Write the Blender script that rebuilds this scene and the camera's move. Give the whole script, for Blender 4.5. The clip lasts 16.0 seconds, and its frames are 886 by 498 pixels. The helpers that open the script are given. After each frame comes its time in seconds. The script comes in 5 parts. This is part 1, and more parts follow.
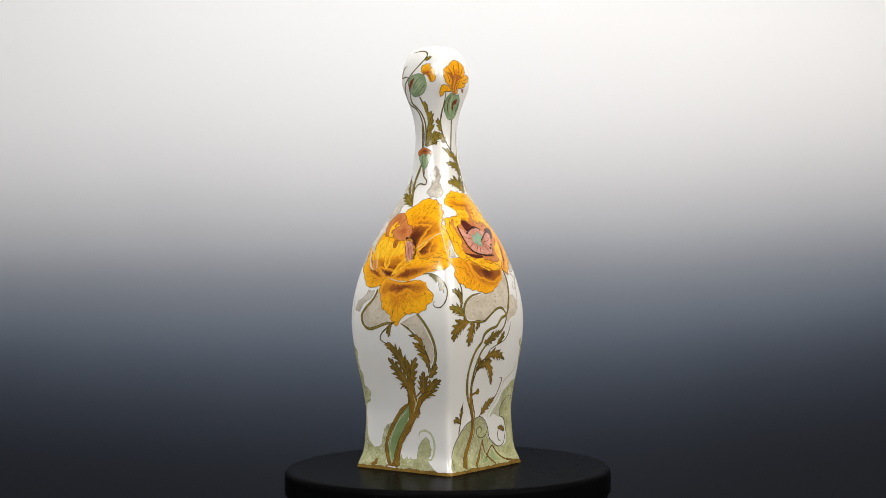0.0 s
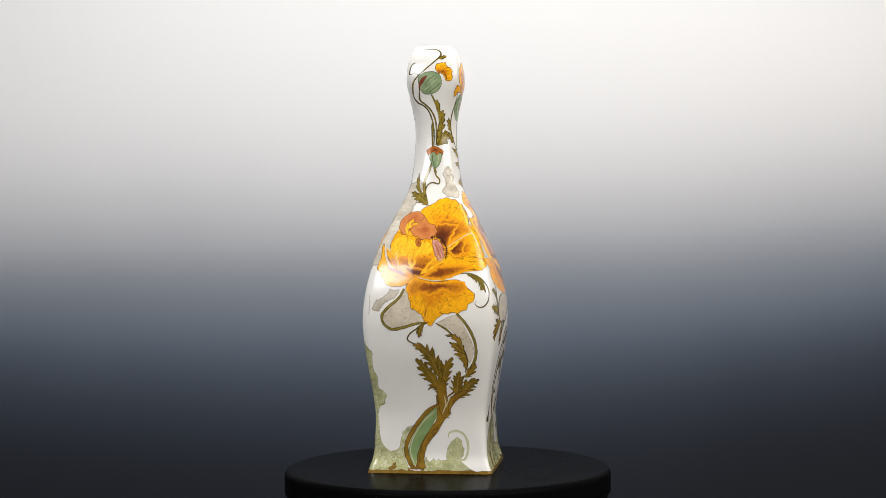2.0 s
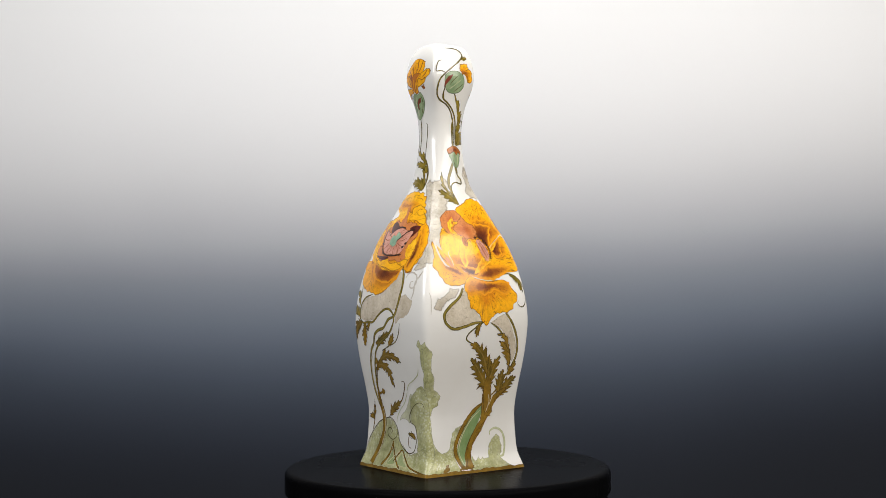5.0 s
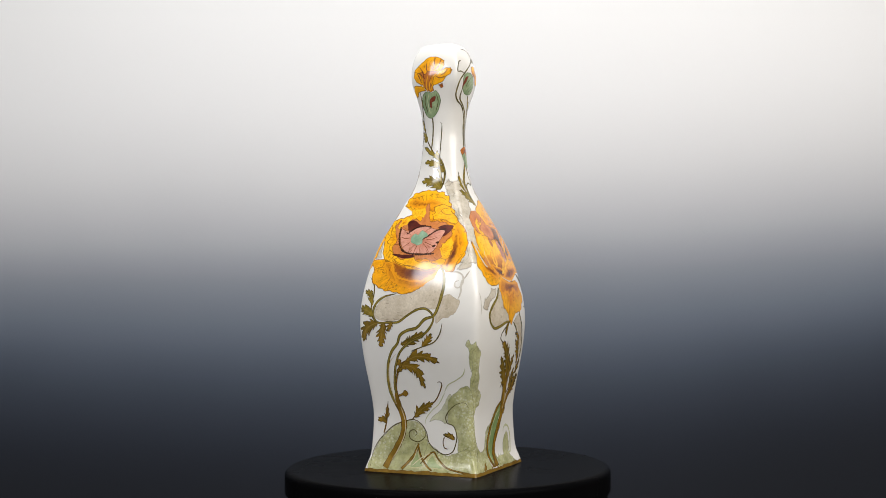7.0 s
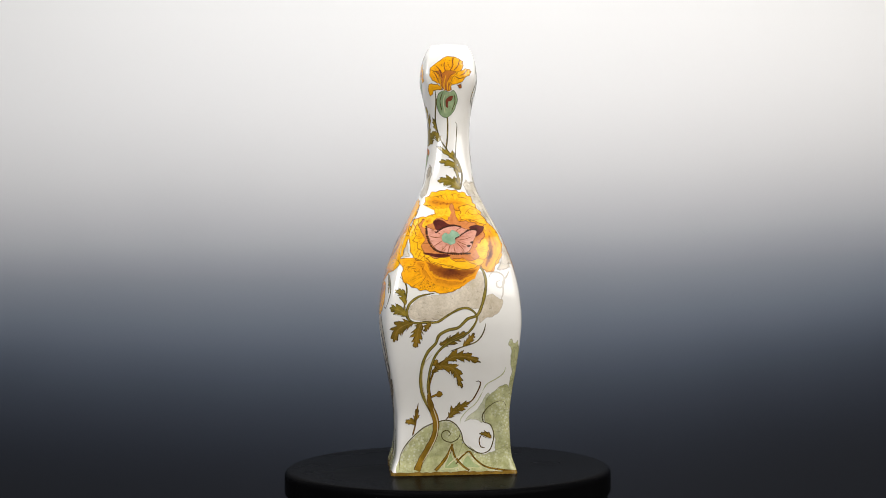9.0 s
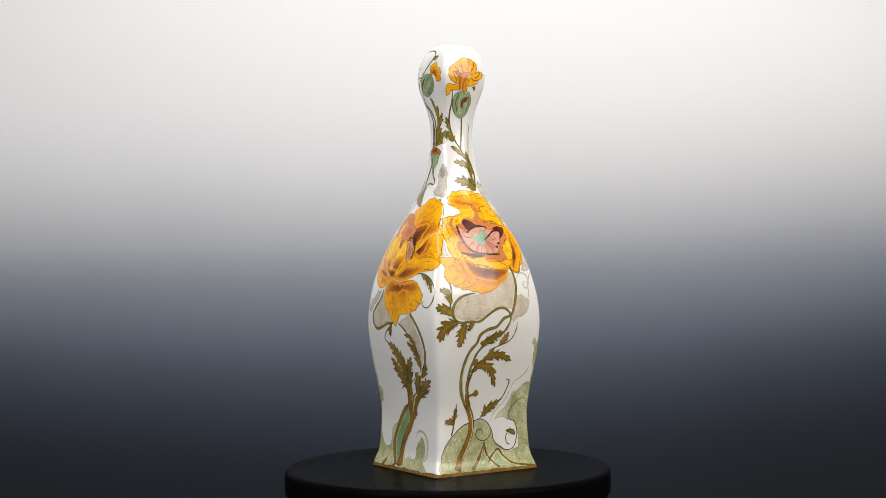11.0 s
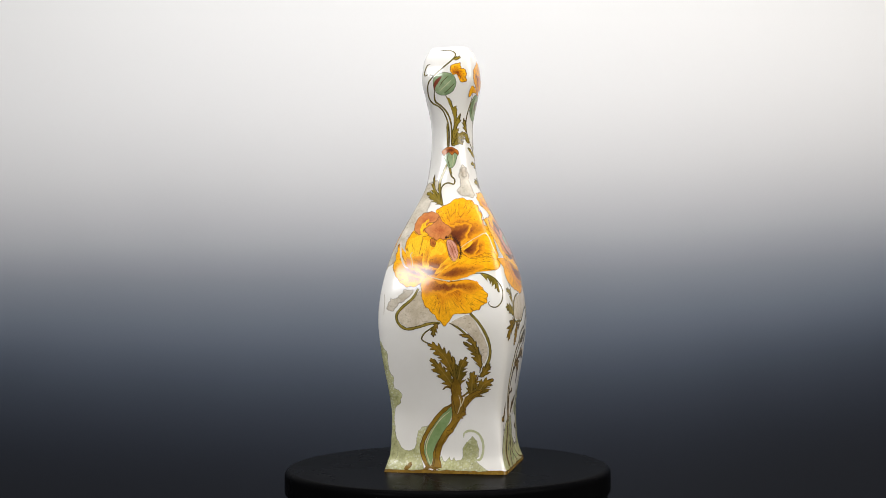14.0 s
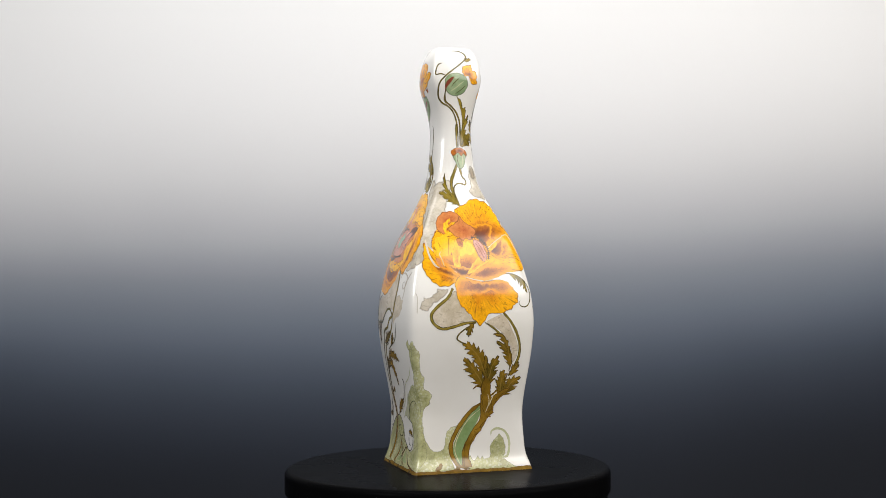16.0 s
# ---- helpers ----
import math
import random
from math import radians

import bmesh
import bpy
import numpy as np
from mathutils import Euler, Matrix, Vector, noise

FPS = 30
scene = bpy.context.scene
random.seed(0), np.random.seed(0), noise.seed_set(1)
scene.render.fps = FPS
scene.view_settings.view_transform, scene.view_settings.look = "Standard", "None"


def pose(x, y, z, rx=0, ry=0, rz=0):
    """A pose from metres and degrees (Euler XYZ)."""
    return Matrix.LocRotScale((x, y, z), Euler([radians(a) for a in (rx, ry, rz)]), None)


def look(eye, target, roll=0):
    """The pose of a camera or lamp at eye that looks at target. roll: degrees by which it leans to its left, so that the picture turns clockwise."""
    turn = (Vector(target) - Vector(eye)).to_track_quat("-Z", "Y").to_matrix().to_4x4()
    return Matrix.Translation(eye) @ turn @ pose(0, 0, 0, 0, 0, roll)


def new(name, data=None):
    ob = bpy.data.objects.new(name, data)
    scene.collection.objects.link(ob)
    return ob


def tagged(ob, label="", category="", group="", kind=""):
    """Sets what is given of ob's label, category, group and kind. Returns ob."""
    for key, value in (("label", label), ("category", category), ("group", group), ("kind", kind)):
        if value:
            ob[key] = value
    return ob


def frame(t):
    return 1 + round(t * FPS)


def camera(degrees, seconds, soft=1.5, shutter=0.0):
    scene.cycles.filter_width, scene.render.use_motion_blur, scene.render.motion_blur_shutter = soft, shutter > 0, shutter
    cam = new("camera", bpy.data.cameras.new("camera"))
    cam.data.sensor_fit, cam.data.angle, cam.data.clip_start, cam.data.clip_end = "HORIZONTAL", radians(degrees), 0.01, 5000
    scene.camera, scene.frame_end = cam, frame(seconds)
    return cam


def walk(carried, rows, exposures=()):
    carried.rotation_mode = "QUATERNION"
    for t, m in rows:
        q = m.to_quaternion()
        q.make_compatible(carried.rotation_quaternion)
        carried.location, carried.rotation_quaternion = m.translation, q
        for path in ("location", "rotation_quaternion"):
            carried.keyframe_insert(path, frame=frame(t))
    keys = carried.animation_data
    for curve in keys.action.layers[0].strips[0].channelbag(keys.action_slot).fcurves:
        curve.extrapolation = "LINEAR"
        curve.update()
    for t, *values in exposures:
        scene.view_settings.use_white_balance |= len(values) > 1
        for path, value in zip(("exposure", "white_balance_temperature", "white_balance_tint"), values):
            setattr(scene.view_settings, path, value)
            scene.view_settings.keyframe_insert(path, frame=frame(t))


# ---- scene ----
# ---- camera: still, on a stand ----
FOV = 43.92
cam = camera(FOV, 16.0, soft=0.85)
EYE = pose(-0.0019, -0.8589, 0.1231, 92.95, 0, 0) @ pose(0, 0, 0, 0, 0, -0.55)
walk(cam, [(0.0, EYE), (16.0, EYE)], exposures=[(0.0, 0.0), (16.0, 0.0)])

# ---- light: two softboxes above the camera and one over the stand, in a pale studio shell added for bounce ----
world = bpy.data.worlds.new("studio_air")
scene.world = world
world.use_nodes = True
world.node_tree.nodes["Background"].inputs[0].default_value = (0.5, 0.5, 0.52, 1)
world.node_tree.nodes["Background"].inputs[1].default_value = 0.05


def softbox(name, eye, target, sx, sy, watts, colour):
    data = bpy.data.lights.new(name, "AREA")
    data.shape, data.size, data.size_y, data.energy, data.color = "RECTANGLE", sx, sy, watts, colour
    ob = new(name, data)
    ob.matrix_world = look(eye, target)
    return ob


softbox("softbox_light", (-0.67, -0.75, 0.68), (0, 0, 0.17), 0.40, 0.28, 6.6, (0.985, 0.985, 1.0))
softbox("softbox_light", (0.745, -0.60, 0.76), (0, 0, 0.17), 0.92, 0.66, 12.0, (1.0, 0.95, 0.89))
softbox("softbox_light", (0.0, -0.05, 1.25), (0, 0.05, 0.0), 1.1, 0.8, 15.0, (0.97, 0.98, 1.0))


# ---- materials ----
def material(name, rough=0.3, spec=0.5):
    m = bpy.data.materials.new(name)
    m.use_nodes = True
    bsdf = m.node_tree.nodes["Principled BSDF"]
    bsdf.inputs["Roughness"].default_value = rough
    bsdf.inputs["Specular IOR Level"].default_value = spec
    return m, m.node_tree.nodes, m.node_tree.links, bsdf


def coords(nodes, links, kind="Object", scale=(1, 1, 1)):
    tc, mp = nodes.new("ShaderNodeTexCoord"), nodes.new("ShaderNodeMapping")
    mp.inputs["Scale"].default_value = scale
    links.new(tc.outputs[kind], mp.inputs["Vector"])
    return mp.outputs["Vector"]


def noise_of(nodes, links, vector, scale, detail=3.0, rough=0.55):
    n = nodes.new("ShaderNodeTexNoise")
    n.inputs["Scale"].default_value, n.inputs["Detail"].default_value, n.inputs["Roughness"].default_value = scale, detail, rough
    links.new(vector, n.inputs["Vector"])
    return n.outputs["Fac"]


def ramp(nodes, links, fac, stops, blend="LINEAR"):
    r = nodes.new("ShaderNodeValToRGB")
    r.color_ramp.interpolation = blend
    el = r.color_ramp.elements
    while len(el) < len(stops):
        el.new(0.5)
    for e, (p, c) in zip(el, stops):
        e.position, e.color = p, (c, c, c, 1) if isinstance(c, (int, float)) else (*c, 1)
    links.new(fac, r.inputs["Fac"])
    return r.outputs["Color"]


def mix(nodes, links, fac, a, b, mode="MIX"):
    n = nodes.new("ShaderNodeMix")
    n.data_type, n.blend_type = "RGBA", mode
    for socket, value in ((n.inputs["Factor"], fac), (n.inputs["A"], a), (n.inputs["B"], b)):
        if isinstance(value, bpy.types.NodeSocket):
            links.new(value, socket)
        elif isinstance(value, (int, float)):
            socket.default_value = value
        else:
            socket.default_value = (*value, 1)
    return n.outputs["Result"]


def maths(nodes, links, op, a, b=0.0):
    n = nodes.new("ShaderNodeMath")
    n.operation = op
    for i, value in enumerate((a, b)):
        if isinstance(value, bpy.types.NodeSocket):
            links.new(value, n.inputs[i])
        else:
            n.inputs[i].default_value = value
    return n.outputs[0]


def bump(nodes, links, bsdf, fac, strength, distance):
    b = nodes.new("ShaderNodeBump")
    b.inputs["Strength"].default_value, b.inputs["Distance"].default_value = strength, distance
    links.new(fac, b.inputs["Height"])
    links.new(b.outputs["Normal"], bsdf.inputs["Normal"])


def rim_mask(nodes, links, width):
    """1 within so many mm of the painted shape's edge, broken up as a brush line is."""
    at = nodes.new("ShaderNodeAttribute")
    at.attribute_name = "rim"
    wob = maths(nodes, links, "MULTIPLY", noise_of(nodes, links, coords(nodes, links), 260, 2), width * 2.0)
    return ramp(nodes, links, maths(nodes, links, "SUBTRACT", wob, maths(nodes, links, "MINIMUM", at.outputs["Fac"], 4.0)),
                [(0.0, 0.0), (min(0.9, width * 0.25), 1.0)])


def thinning(nodes, links, width, scale=90):
    """0 at a wash's edge to 1 so many mm within, unevenly, as wet colour thins out."""
    at = nodes.new("ShaderNodeAttribute")
    at.attribute_name = "rim"
    near = maths(nodes, links, "DIVIDE", maths(nodes, links, "MINIMUM", at.outputs["Fac"], width * 3), width)
    wob = maths(nodes, links, "MULTIPLY", maths(nodes, links, "SUBTRACT", noise_of(nodes, links, coords(nodes, links), scale, 4, 0.65), 0.5), 1.8)
    wob = maths(nodes, links, "MULTIPLY", wob, maths(nodes, links, "MINIMUM", maths(nodes, links, "MULTIPLY", near, 1.6), 1.0))
    return ramp(nodes, links, maths(nodes, links, "ADD", near, wob), [(0.15, 0.0), (0.85, 1.0)], "EASE")


def make_glaze():
    m, n, l, b = material("porcelain_glaze", 0.1, 0.5)
    v = coords(n, l)
    tone = ramp(n, l, noise_of(n, l, v, 22, 4), [(0.3, (0.735, 0.710, 0.660)), (0.7, (0.79, 0.772, 0.735))])
    speck = ramp(n, l, noise_of(n, l, v, 420, 2), [(0.72, 0.0), (0.80, 1.0)])
    l.new(mix(n, l, maths(n, l, "MULTIPLY", speck, 0.12), tone, (0.55, 0.5, 0.42)), b.inputs["Base Color"])
    l.new(ramp(n, l, noise_of(n, l, v, 60, 3), [(0.3, 0.11), (0.75, 0.18)]), b.inputs["Roughness"])
    bump(n, l, b, noise_of(n, l, v, 38, 2), 0.11, 0.001)
    return m


def make_petal(name, heart, mid, tip, streak, spots=0.5, deep=0.0, soft_edge=0.0):
    """Petal colours run from the heart of the flower to its edge, with fine veins along the way."""
    m, n, l, b = material(name, 0.15, 0.45)
    uv = n.new("ShaderNodeUVMap")
    sep = n.new("ShaderNodeSeparateXYZ")
    l.new(uv.outputs["UV"], sep.inputs[0])
    u, v = sep.outputs[0], sep.outputs[1]
    o = coords(n, l)
    cloud = noise_of(n, l, o, 95, 5, 0.65)
    along = maths(n, l, "ADD", u, maths(n, l, "MULTIPLY", maths(n, l, "SUBTRACT", cloud, 0.5), 1.15))
    base = ramp(n, l, along, [(0.06 + deep, heart), (0.36 + deep, mid), (0.68 + 0.7 * deep, tip), (1.0, tip)])
    comb = n.new("ShaderNodeCombineXYZ")
    l.new(maths(n, l, "MULTIPLY", v, 95.0), comb.inputs[0])
    l.new(maths(n, l, "MULTIPLY", u, 2.2), comb.inputs[1])
    vein = ramp(n, l, noise_of(n, l, comb.outputs[0], 1.0, 3), [(0.45, 0.0), (0.62, 1.0)])
    fade = ramp(n, l, u, [(0.0, 1.0), (0.5, 0.6), (0.85, 0.15)])
    patch = ramp(n, l, noise_of(n, l, o, 150, 4, 0.6), [(0.36, 0.2), (0.58, 1.0)])
    col = mix(n, l, maths(n, l, "MULTIPLY", maths(n, l, "MULTIPLY", vein, fade), patch), base, streak)
    brush = ramp(n, l, noise_of(n, l, o, 330, 5, 0.7), [(0.28, (0.62, 0.50, 0.42)), (0.55, (1.0, 1.0, 1.0))])
    col = mix(n, l, 0.55, col, brush, "MULTIPLY")
    comb2 = n.new("ShaderNodeCombineXYZ")
    l.new(maths(n, l, "MULTIPLY", v, 34.0), comb2.inputs[0])
    l.new(maths(n, l, "MULTIPLY", u, 1.1), comb2.inputs[1])
    line = ramp(n, l, noise_of(n, l, comb2.outputs[0], 1.0, 1), [(0.575, 0.0), (0.60, 1.0), (0.625, 1.0), (0.65, 0.0)])
    reach = ramp(n, l, u, [(0.45, 0.0), (0.75, 0.7), (0.97, 0.8), (1.0, 0.5)])
    reach = maths(n, l, "MULTIPLY", reach, ramp(n, l, noise_of(n, l, o, 70, 2), [(0.42, 0.0), (0.54, 1.0)]))
    col = mix(n, l, maths(n, l, "MULTIPLY", line, reach), col, (0.20, 0.065, 0.012))
    dots = ramp(n, l, noise_of(n, l, o, 900, 1), [(0.60, 0.0), (0.66, 1.0)])
    col = mix(n, l, maths(n, l, "MULTIPLY", maths(n, l, "MULTIPLY", dots, ramp(n, l, maths(n, l, "ADD", noise_of(n, l, o, 130, 3), ramp(n, l, u, [(0.15, 0.14), (0.7, 0.0)])), [(0.45, 0.0), (0.62, 1.0)])), spots), col, (0.14, 0.03, 0.008))
    if not soft_edge:
        col = mix(n, l, maths(n, l, "MULTIPLY", rim_mask(n, l, 0.5), 0.85), col, (0.13, 0.042, 0.010))
    if soft_edge:
        col = mix(n, l, thinning(n, l, soft_edge, 620), (0.76, 0.305, 0.010), col)
    l.new(col, b.inputs["Base Color"])
    bump(n, l, b, noise_of(n, l, o, 260, 3), 0.22, 0.0004)
    return m


def make_paint(name, dark, light, line=None, width=0.25, scale=70, vein=None, grain=0.35, rough=0.15, soft_edge=0.0, flecks=0.0):
    """Glaze colour laid on by brush: pooled darker and lighter, with a drawn edge and a pale midrib where asked."""
    m, n, l, b = material(name, rough, 0.5)
    o = coords(n, l)
    col = ramp(n, l, noise_of(n, l, o, scale, 6, 0.7), [(0.36, dark), (0.64, light)])
    fine = ramp(n, l, noise_of(n, l, o, 700, 3, 0.7), [(0.35, 0.0), (0.7, 1.0)])
    col = mix(n, l, maths(n, l, "MULTIPLY", fine, grain), col, tuple(0.72 * c for c in dark))
    if flecks:
        fleck = ramp(n, l, noise_of(n, l, coords(n, l, "Object", (1, 1, 2.2)), 210, 3, 0.6), [(0.60, 0.0), (0.68, 1.0)])
        col = mix(n, l, maths(n, l, "MULTIPLY", fleck, flecks), col, tuple(0.45 * c for c in dark))
    if vein:
        uv = n.new("ShaderNodeUVMap")
        sep = n.new("ShaderNodeSeparateXYZ")
        l.new(uv.outputs["UV"], sep.inputs[0])
        mid = ramp(n, l, maths(n, l, "ABSOLUTE", maths(n, l, "SUBTRACT", sep.outputs[1], 0.5)), [(0.02, 0.45), (0.06, 0.0)])
        col = mix(n, l, mid, col, vein)
    if line:
        col = mix(n, l, maths(n, l, "MULTIPLY", rim_mask(n, l, width), 0.85), col, line)
    if soft_edge:
        l.new(thinning(n, l, soft_edge), b.inputs["Alpha"])
    l.new(col, b.inputs["Base Color"])
    return m


def make_crackle(name, dark, light, soft_edge):
    """Green wash with the pale bubbled mottling of the fired ground."""
    m, n, l, b = material(name, 0.16, 0.45)
    o = coords(n, l)
    col = ramp(n, l, noise_of(n, l, o, 85, 6, 0.72), [(0.34, dark), (0.62, light)])
    vo = n.new("ShaderNodeTexVoronoi")
    vo.inputs["Scale"].default_value = 520
    l.new(o, vo.inputs["Vector"])
    pale = ramp(n, l, vo.outputs["Distance"], [(0.25, 1.0), (0.5, 0.0)])
    pale = maths(n, l, "MULTIPLY", pale, ramp(n, l, noise_of(n, l, o, 42, 3), [(0.44, 0.1), (0.58, 1.0)]))
    col = mix(n, l, maths(n, l, "MULTIPLY", pale, 0.75), col, (0.68, 0.68, 0.50))
    grit = ramp(n, l, noise_of(n, l, o, 420, 3, 0.7), [(0.56, 0.0), (0.68, 0.45)])
    col = mix(n, l, grit, col, tuple(0.55 * c for c in dark))
    cover = ramp(n, l, noise_of(n, l, o, 60, 5, 0.65), [(0.30, 0.62), (0.60, 1.0)])
    l.new(maths(n, l, "MULTIPLY", thinning(n, l, soft_edge, 140), cover), b.inputs["Alpha"])
    l.new(col, b.inputs["Base Color"])
    return m


def make_plain(name, dark, light, rough, scale, relief=0.0, spec=0.5):
    m, n, l, b = material(name, rough, spec)
    o = coords(n, l)
    l.new(ramp(n, l, noise_of(n, l, o, scale, 4), [(0.3, dark), (0.7, light)]), b.inputs["Base Color"])
    l.new(ramp(n, l, noise_of(n, l, o, scale * 6, 3), [(0.3, rough * 0.85), (0.7, min(1.0, rough * 1.2))]), b.inputs["Roughness"])
    if relief:
        bump(n, l, b, noise_of(n, l, o, scale * 12, 3), 0.2, relief)
    return m


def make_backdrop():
    """Graduated studio paper, white above to slate and near black below, light falloff put into its base colour,
    faintly mottled.
    """
    m, n, l, b = material("graded_falloff_paper", 0.9, 0.1)
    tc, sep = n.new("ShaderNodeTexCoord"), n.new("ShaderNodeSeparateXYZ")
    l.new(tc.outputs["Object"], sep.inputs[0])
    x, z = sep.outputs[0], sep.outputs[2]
    # darker low at the sides and to the right: light falloff painted in
    falloff = maths(n, l, "MULTIPLY", maths(n, l, "MULTIPLY", x, x), BACK_FALLOFF)
    falloff = maths(n, l, "MULTIPLY", falloff, ramp(n, l, z, [(0.06, 1.0), (0.20, 0.0)]))
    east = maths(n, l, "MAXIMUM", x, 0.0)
    falloff = maths(n, l, "ADD", falloff, maths(n, l, "MULTIPLY", maths(n, l, "MULTIPLY", east, east), -0.055))
    h = maths(n, l, "ADD", maths(n, l, "ADD", z, falloff), maths(n, l, "MULTIPLY", x, BACK_TILT))
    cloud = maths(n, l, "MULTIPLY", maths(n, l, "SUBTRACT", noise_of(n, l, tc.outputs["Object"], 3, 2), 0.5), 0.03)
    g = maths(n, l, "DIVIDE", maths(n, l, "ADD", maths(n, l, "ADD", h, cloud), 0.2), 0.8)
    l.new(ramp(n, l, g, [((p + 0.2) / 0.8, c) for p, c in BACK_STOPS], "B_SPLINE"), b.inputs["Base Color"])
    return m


# stops tuned to the brightness behind the vase, so they hold light falloff too
BACK_FALLOFF, BACK_TILT = -0.085, -0.012
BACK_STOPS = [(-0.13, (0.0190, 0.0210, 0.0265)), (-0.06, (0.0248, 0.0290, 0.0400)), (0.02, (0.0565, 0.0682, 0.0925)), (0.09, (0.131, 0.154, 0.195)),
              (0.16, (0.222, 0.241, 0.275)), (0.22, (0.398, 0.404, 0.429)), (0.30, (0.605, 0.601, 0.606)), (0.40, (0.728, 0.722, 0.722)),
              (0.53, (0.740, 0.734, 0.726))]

GLAZE = make_glaze()
PETAL = make_petal("petal_yellow", (0.26, 0.068, 0.010), (0.72, 0.245, 0.006), (0.92, 0.43, 0.008), (0.25, 0.062, 0.008), 0.85)
PETAL_DEEP = make_petal("petal_amber", (0.22, 0.055, 0.012), (0.58, 0.175, 0.008), (0.90, 0.395, 0.008), (0.18, 0.042, 0.008), 0.9, 0.10)
PETAL_PALE = make_petal("petal_gold", (0.42, 0.13, 0.012), (0.80, 0.31, 0.008), (0.93, 0.465, 0.012), (0.34, 0.092, 0.008), 0.4)
TONGUE = make_petal("petal_tongue", (0.55, 0.16, 0.010), (0.86, 0.38, 0.012), (0.93, 0.52, 0.022), (0.34, 0.085, 0.008), 0.4, 0.0, 0.45)
BLUSH = make_petal("petal_blush", (0.45, 0.12, 0.03), (0.55, 0.19, 0.06), (0.60, 0.24, 0.09), (0.35, 0.085, 0.025), 0.3, 0.0, 0.8)
SALMON = make_petal("salmon_glaze", (0.40, 0.105, 0.03), (0.50, 0.155, 0.045), (0.57, 0.205, 0.06), (0.35, 0.085, 0.025), 0.3)
RUST = make_petal("rust_glaze", (0.18, 0.045, 0.014), (0.38, 0.105, 0.02), (0.50, 0.16, 0.025), (0.13, 0.03, 0.01), 0.8)
PINK = make_petal("pink_seed_head", (0.48, 0.19, 0.12), (0.56, 0.245, 0.17), (0.62, 0.30, 0.22), (0.27, 0.06, 0.04), 0.2)
MAROON = make_paint("maroon_glaze", (0.055, 0.012, 0.010), (0.12, 0.026, 0.018), None, 0.2, 80)
UMBER = make_petal("umber_shade", (0.095, 0.022, 0.010), (0.17, 0.042, 0.010), (0.34, 0.10, 0.012), (0.08, 0.018, 0.008), 0.9, 0.1, 2.8)
OCHRE = make_petal("ochre_shade", (0.21, 0.055, 0.010), (0.36, 0.105, 0.010), (0.62, 0.225, 0.010), (0.22, 0.06, 0.010), 1.0, 0.1, 3.2)
SLIT = make_paint("red_brown_slit", (0.15, 0.028, 0.016), (0.26, 0.06, 0.03), (0.08, 0.02, 0.012), 0.2, 90)
INK = make_paint("dark_brown_line", (0.028, 0.012, 0.008), (0.05, 0.02, 0.012), None)
LEAF = make_paint("olive_leaf", (0.135, 0.102, 0.012), (0.36, 0.255, 0.030), (0.035, 0.026, 0.005), 0.6, 75, (0.38, 0.27, 0.07))
LEAF_WARM = make_paint("brown_leaf", (0.115, 0.080, 0.010), (0.33, 0.185, 0.016), (0.035, 0.022, 0.005), 0.62, 75, (0.38, 0.25, 0.06))
STEM = make_paint("olive_stem", (0.165, 0.125, 0.018), (0.34, 0.25, 0.045), (0.045, 0.036, 0.010), 0.5, 80)
BRANCH = make_paint("brown_branch", (0.155, 0.088, 0.008), (0.335, 0.185, 0.018), (0.065, 0.030, 0.006), 0.5, 80)
CREAM = make_paint("cream_line", (0.58, 0.50, 0.30), (0.68, 0.60, 0.40), None)
CREAM_PALE = make_paint("pale_cream_gap", (0.55, 0.47, 0.36), (0.70, 0.62, 0.52), None)
PETAL_INK = make_paint("brown_petal_line", (0.20, 0.07, 0.012), (0.34, 0.13, 0.02), None)
TAUPE_EDGE = make_paint("taupe_edge_wash", (0.46, 0.40, 0.31), (0.68, 0.62, 0.52), None, scale=65, grain=0.4, soft_edge=2.6, flecks=0.5)
ROOT_GREEN = make_paint("root_green", (0.25, 0.315, 0.125), (0.37, 0.425, 0.21), (0.55, 0.50, 0.28), 0.5, 60)
GOLDEN = make_paint("golden_brush_line", (0.72, 0.30, 0.01), (0.86, 0.42, 0.02), None)
BUD = make_paint("sage_bud", (0.16, 0.245, 0.115), (0.36, 0.44, 0.25), (0.045, 0.055, 0.025), 0.45, 90)
BLADE = make_paint("green_blade", (0.175, 0.265, 0.095), (0.27, 0.375, 0.165), (0.60, 0.54, 0.32), 0.5, 60)
MINT = make_paint("mint_glaze", (0.18, 0.31, 0.20), (0.31, 0.44, 0.31), (0.10, 0.2, 0.12), 0.2, 120)
TAUPE = make_paint("taupe_wash", (0.51, 0.43, 0.315), (0.735, 0.65, 0.525), None, scale=65, grain=0.45, soft_edge=0.6, flecks=0.55)
TAUPE_SOFT = make_paint("brown_grey_smudge", (0.38, 0.32, 0.24), (0.56, 0.50, 0.41), None, scale=160, grain=0.35, soft_edge=3.0)
MIST = make_paint("pale_grey_wash", (0.42, 0.37, 0.29), (0.66, 0.605, 0.51), None, scale=90, grain=0.3, soft_edge=3.0, flecks=0.35)
MOSS = make_crackle("moss_wash", (0.31, 0.315, 0.130), (0.55, 0.54, 0.285), 1.3)
MOSS_PALE = make_crackle("pale_moss_wash", (0.50, 0.50, 0.32), (0.62, 0.615, 0.45), 1.6)
SWIRL = make_paint("grey_swirl_line", (0.45, 0.405, 0.33), (0.61, 0.565, 0.49), None)
MOSS_LINE = make_paint("green_swirl_line", (0.44, 0.455, 0.26), (0.58, 0.585, 0.38), None)
GOLD = make_paint("ochre_edge", (0.14, 0.075, 0.009), (0.29, 0.17, 0.026), (0.10, 0.05, 0.01), 0.3, 120)
